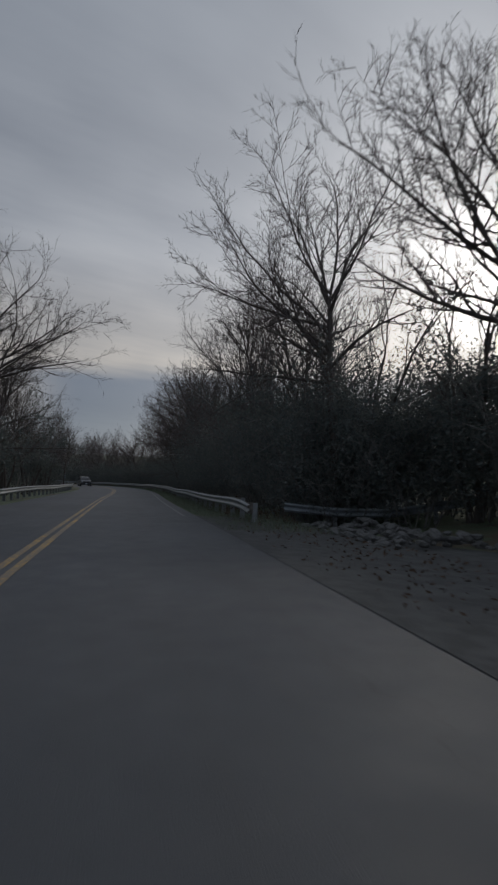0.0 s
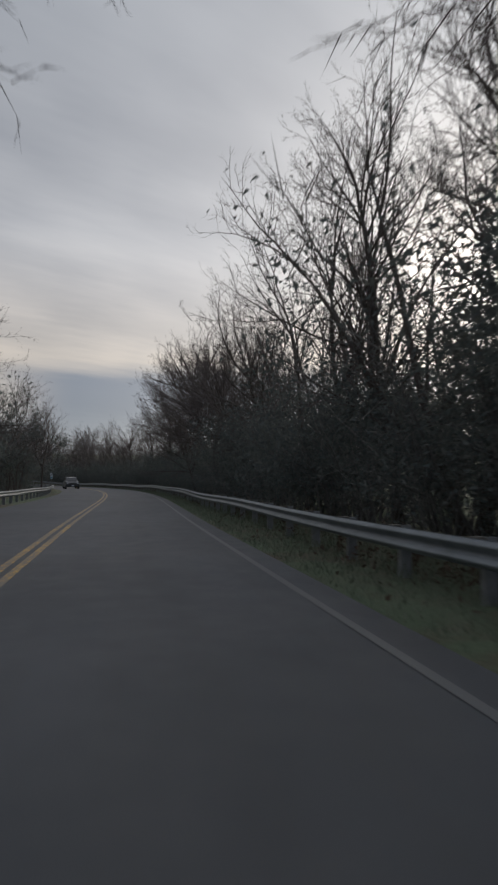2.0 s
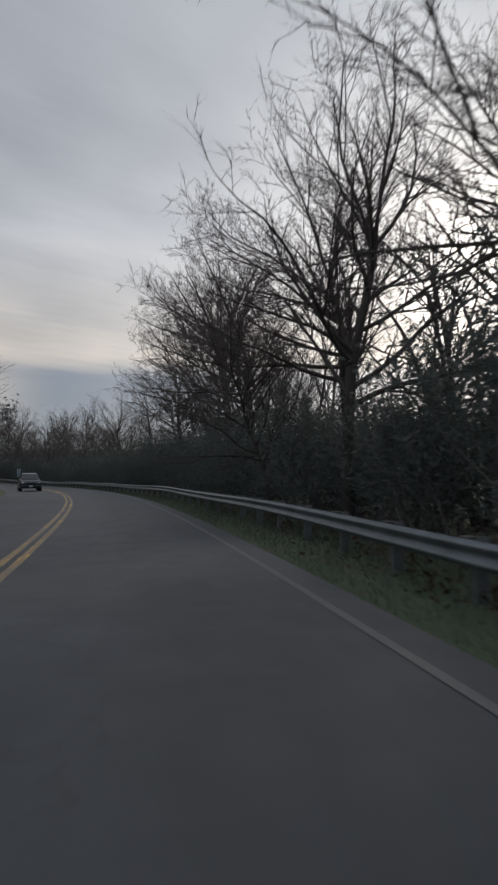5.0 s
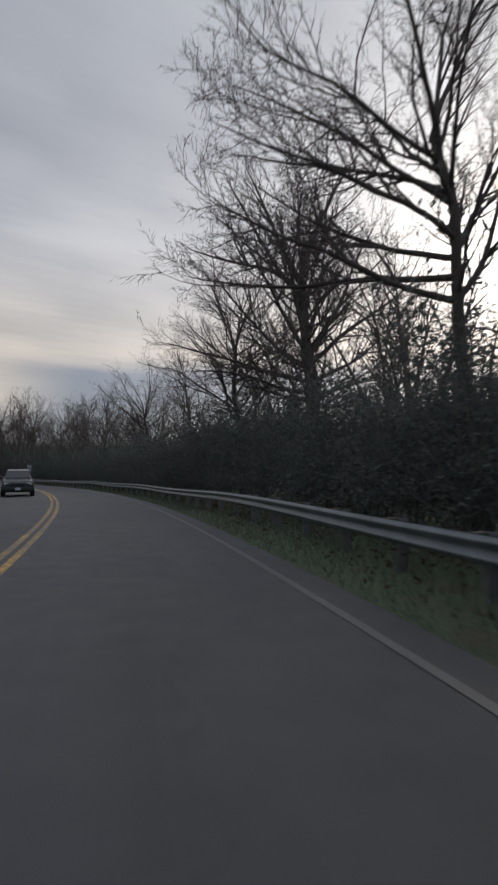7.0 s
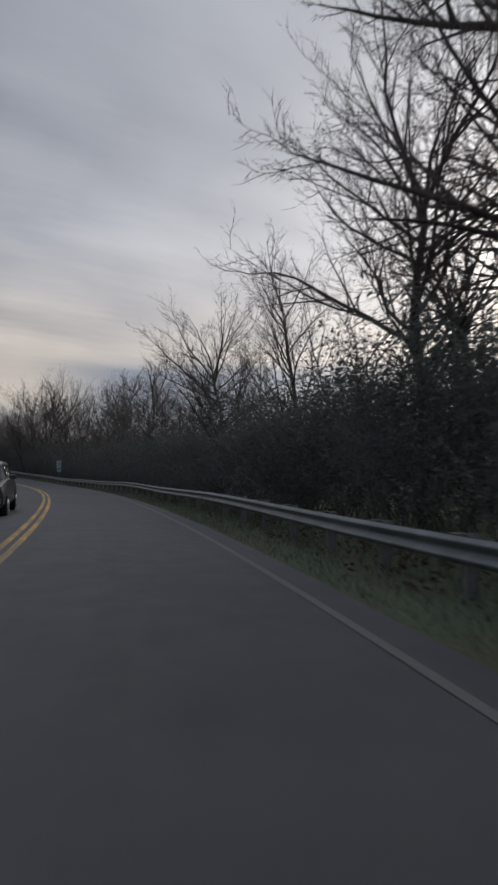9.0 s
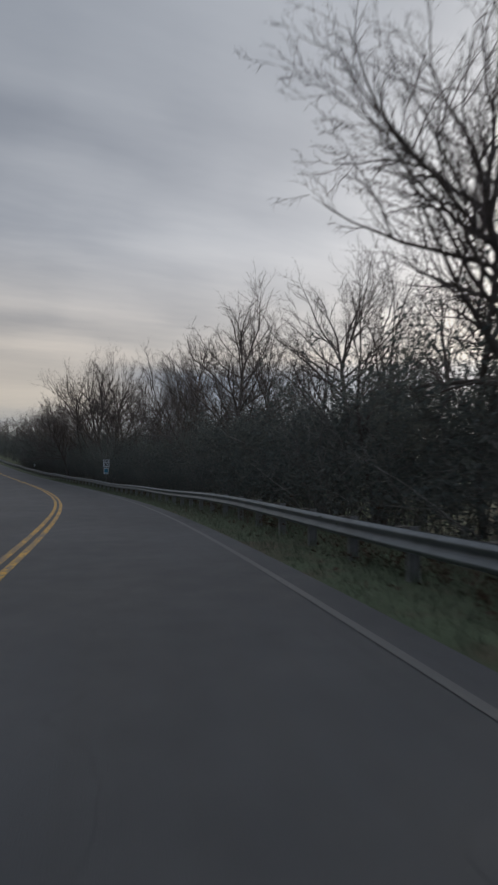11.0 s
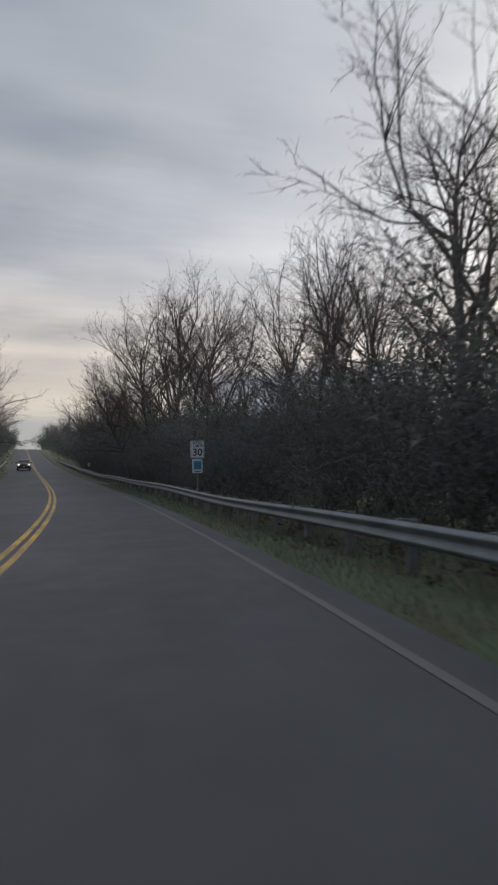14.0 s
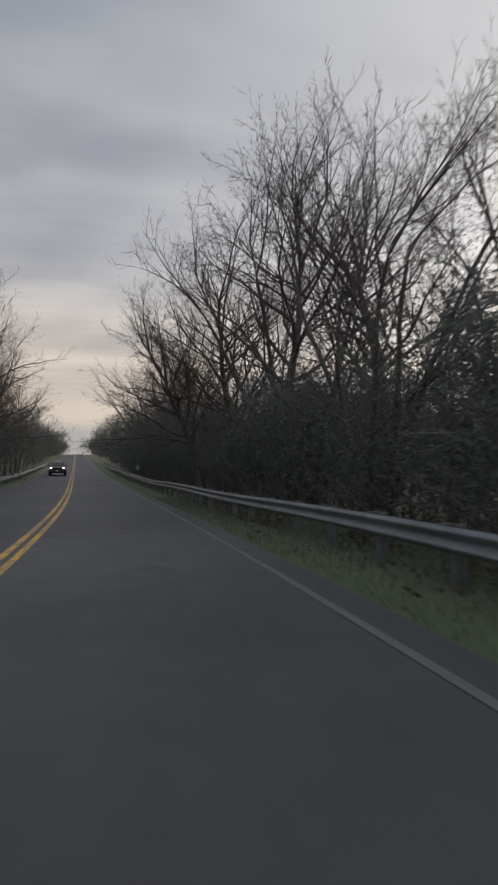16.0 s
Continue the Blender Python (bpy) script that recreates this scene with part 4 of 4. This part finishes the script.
def channel_post(h, root):
    bm = bmesh.new()
    block(bm, (0.03, 0.008, h + 0.5), (0, 0.03, (h - 0.5) / 2))
    block(bm, (0.008, 0.03, h + 0.5), (-0.018, 0.018, (h - 0.5) / 2))
    block(bm, (0.008, 0.03, h + 0.5), (0.018, 0.018, (h - 0.5) / 2))
    return part("post", bm, POST_STEEL, root)


def words(me, x, z, parent, name="lettering"):
    ob = part(name, me, SIGN_BLACK, parent)
    ob.matrix_basis = Matrix.Translation((x, -0.0045, z)) @ Matrix.Rotation(radians(90), 4, "X")
    return ob


def speed_sign(s, d, top):
    root = tagged(new("speed_limit_sign"), "white speed limit sign reading 30 above a small blue plate", "road sign")
    base = on_ground(s, d)
    root.matrix_basis = Matrix.Translation(base) @ Matrix.Rotation(radians(heading(s) - 4), 4, "Z")
    t = top - base.z
    channel_post(t - 0.02, root)
    up = plate(0.61, 0.76, SIGN_WHITE, t - 0.76, root, "sign_plate")
    zt = t - 0.76
    for w, h, x, z in ((0.56, 0.012, 0, zt + 0.735), (0.56, 0.012, 0, zt + 0.025), (0.012, 0.70, -0.28, zt + 0.38), (0.012, 0.70, 0.28, zt + 0.38)):
        bar(w, h, x, z, SIGN_BLACK, up, "border")
    words(text_mesh("SPEED", 0.155, "lettering"), 0, zt + 0.655, up)
    words(text_mesh("LIMIT", 0.155, "lettering"), 0, zt + 0.525, up)
    words(text_mesh("30", 0.44, "numerals"), 0, zt + 0.245, up, "numerals")
    low = plate(0.46, 0.61, SIGN_WHITE, t - 1.41, root, "lower_plate", "white plate with a blue panel")
    bar(0.34, 0.36, 0, t - 1.07, SIGN_BLUE, low, "blue_panel")
    bar(0.26, 0.05, 0, t - 1.34, SIGN_BLUE, low, "blue_bar")


def marker_sign(s, d):
    root = tagged(new("marker_sign"), "small white marker plate on a thin post", "road sign")
    base = on_ground(s, d)
    root.matrix_basis = Matrix.Translation(base) @ Matrix.Rotation(radians(heading(s)), 4, "Z")
    channel_post(1.6, root)
    plate(0.3, 0.45, SIGN_WHITE, 1.15, root, "sign_plate")


speed_sign(154.5, 4.46, 0.72)
marker_sign(204.0, 4.4)


# ---- cars in the far lane ----
def loft(bm, sections):
    """Skin between closed outlines of equal length, capped at both ends."""
    rings = [[bm.verts.new(p) for p in sec] for sec in sections]
    k = len(rings[0])
    for a, b in zip(rings[:-1], rings[1:]):
        for i in range(k):
            bm.faces.new((a[i], a[(i + 1) % k], b[(i + 1) % k], b[i]))
    bm.faces.new(list(reversed(rings[0])))
    bm.faces.new(rings[-1])
    bmesh.ops.recalc_face_normals(bm, faces=bm.faces)
    return bm


def car(s, d, paint, lit, label):
    """Faces its own -y; 1.84 m wide, 4.5 m long, 1.65 m high."""
    root = tagged(new("car"), label, "car")
    root.matrix_basis = Matrix.Translation(Vector(on_line(s, d, 0.01))) @ Matrix.Rotation(radians(heading(s)), 4, "Z")

    def section(y, z0, z1, w0, w1, w2):
        zm = z0 + (z1 - z0) * 0.55
        half = [(w0, z0), (w1, z0 + 0.12), (w1, zm), (w2, z1 - 0.05), (w2 - 0.08, z1)]
        return [(x, y, z) for x, z in half] + [(-x, y, z) for x, z in reversed(half)]

    body = [section(-2.25, 0.42, 0.82, 0.62, 0.72, 0.66), section(-2.12, 0.3, 0.95, 0.78, 0.88, 0.80), section(-1.1, 0.28, 1.08, 0.84, 0.92, 0.86), section(-0.7, 0.28, 1.12, 0.84, 0.92, 0.86),
            section(1.6, 0.28, 1.12, 0.84, 0.92, 0.86), section(2.1, 0.32, 1.08, 0.80, 0.90, 0.82), section(2.25, 0.45, 1.0, 0.70, 0.80, 0.72)]
    part("body", loft(bmesh.new(), body), paint, root)

    def cab(y, z0, z1, w0, w1):
        return [(w0, y, z0), (w1, y, z1 - 0.04), (w1 - 0.08, y, z1), (-w1 + 0.08, y, z1), (-w1, y, z1 - 0.04), (-w0, y, z0)]

    part("cabin", loft(bmesh.new(), [cab(-1.0, 1.05, 1.10, 0.82, 0.80), cab(-0.35, 1.05, 1.58, 0.82, 0.64), cab(0.2, 1.05, 1.66, 0.82, 0.62), cab(1.4, 1.05, 1.64, 0.82, 0.62), cab(2.05, 1.05, 1.16, 0.80, 0.74)]), paint, root)
    tilt = Matrix.Rotation(radians(-52), 4, "X")
    part("windscreen", block(bmesh.new(), (1.34, 0.02, 0.66), (0, -0.70, 1.345), 0.008, tilt), GLASS, root)
    for x in (-1, 1):
        for y, l in ((-0.02, 0.72), (0.82, 0.75)):
            part("side_window", block(bmesh.new(), (0.02, l, 0.36), (x * 0.735, y, 1.36), 0.008, Matrix.Rotation(radians(x * -19), 4, "Y")), GLASS, root)
        part("headlight", block(bmesh.new(), (0.27, 0.10, 0.13), (x * 0.64, -2.19, 0.80), 0.03), LAMP_ON if lit else LAMP_OFF, root, "lit headlight" if lit else "clear headlight")
        part("wing_mirror", block(bmesh.new(), (0.22, 0.10, 0.15), (x * 1.0, -0.62, 1.17), 0.035), paint, root)
        for y in (-1.38, 1.38):
            bm = bmesh.new()
            bmesh.ops.create_cone(bm, cap_ends=True, segments=24, radius1=0.34, radius2=0.34, depth=0.22, matrix=Matrix.Translation((x * 0.83, y, 0.33)) @ Matrix.Rotation(radians(90), 4, "Y"))
            bmesh.ops.bevel(bm, geom=[e for e in bm.edges if len(e.link_faces) == 2 and e.calc_face_angle() > 1.0], offset=0.035, segments=2, affect="EDGES")
            wheel = part("wheel", bm, RUBBER, root)
            bm = bmesh.new()
            bmesh.ops.create_cone(bm, cap_ends=True, segments=20, radius1=0.21, radius2=0.17, depth=0.05, matrix=Matrix.Translation((x * 0.945, y, 0.33)) @ Matrix.Rotation(radians(90 * x), 4, "Y"))
            part("rim", bm, CHROME, wheel)
    part("grille", block(bmesh.new(), (0.80, 0.08, 0.17), (0, -2.25, 0.76), 0.02), PLASTIC, root)
    part("bumper", block(bmesh.new(), (1.66, 0.16, 0.22), (0, -2.22, 0.47), 0.05), PLASTIC, root)
    part("number_plate", block(bmesh.new(), (0.32, 0.02, 0.16), (0, -2.315, 0.50), 0.004), SIGN_WHITE, root, "plain pale number plate")
    return root


car(100.0, -3.4, CAR_DARK, False, "dark grey sport utility car in the far lane facing the camera")
car(220.0, -3.2, CAR_RED, True, "dark maroon car with lit headlights in the far lane")
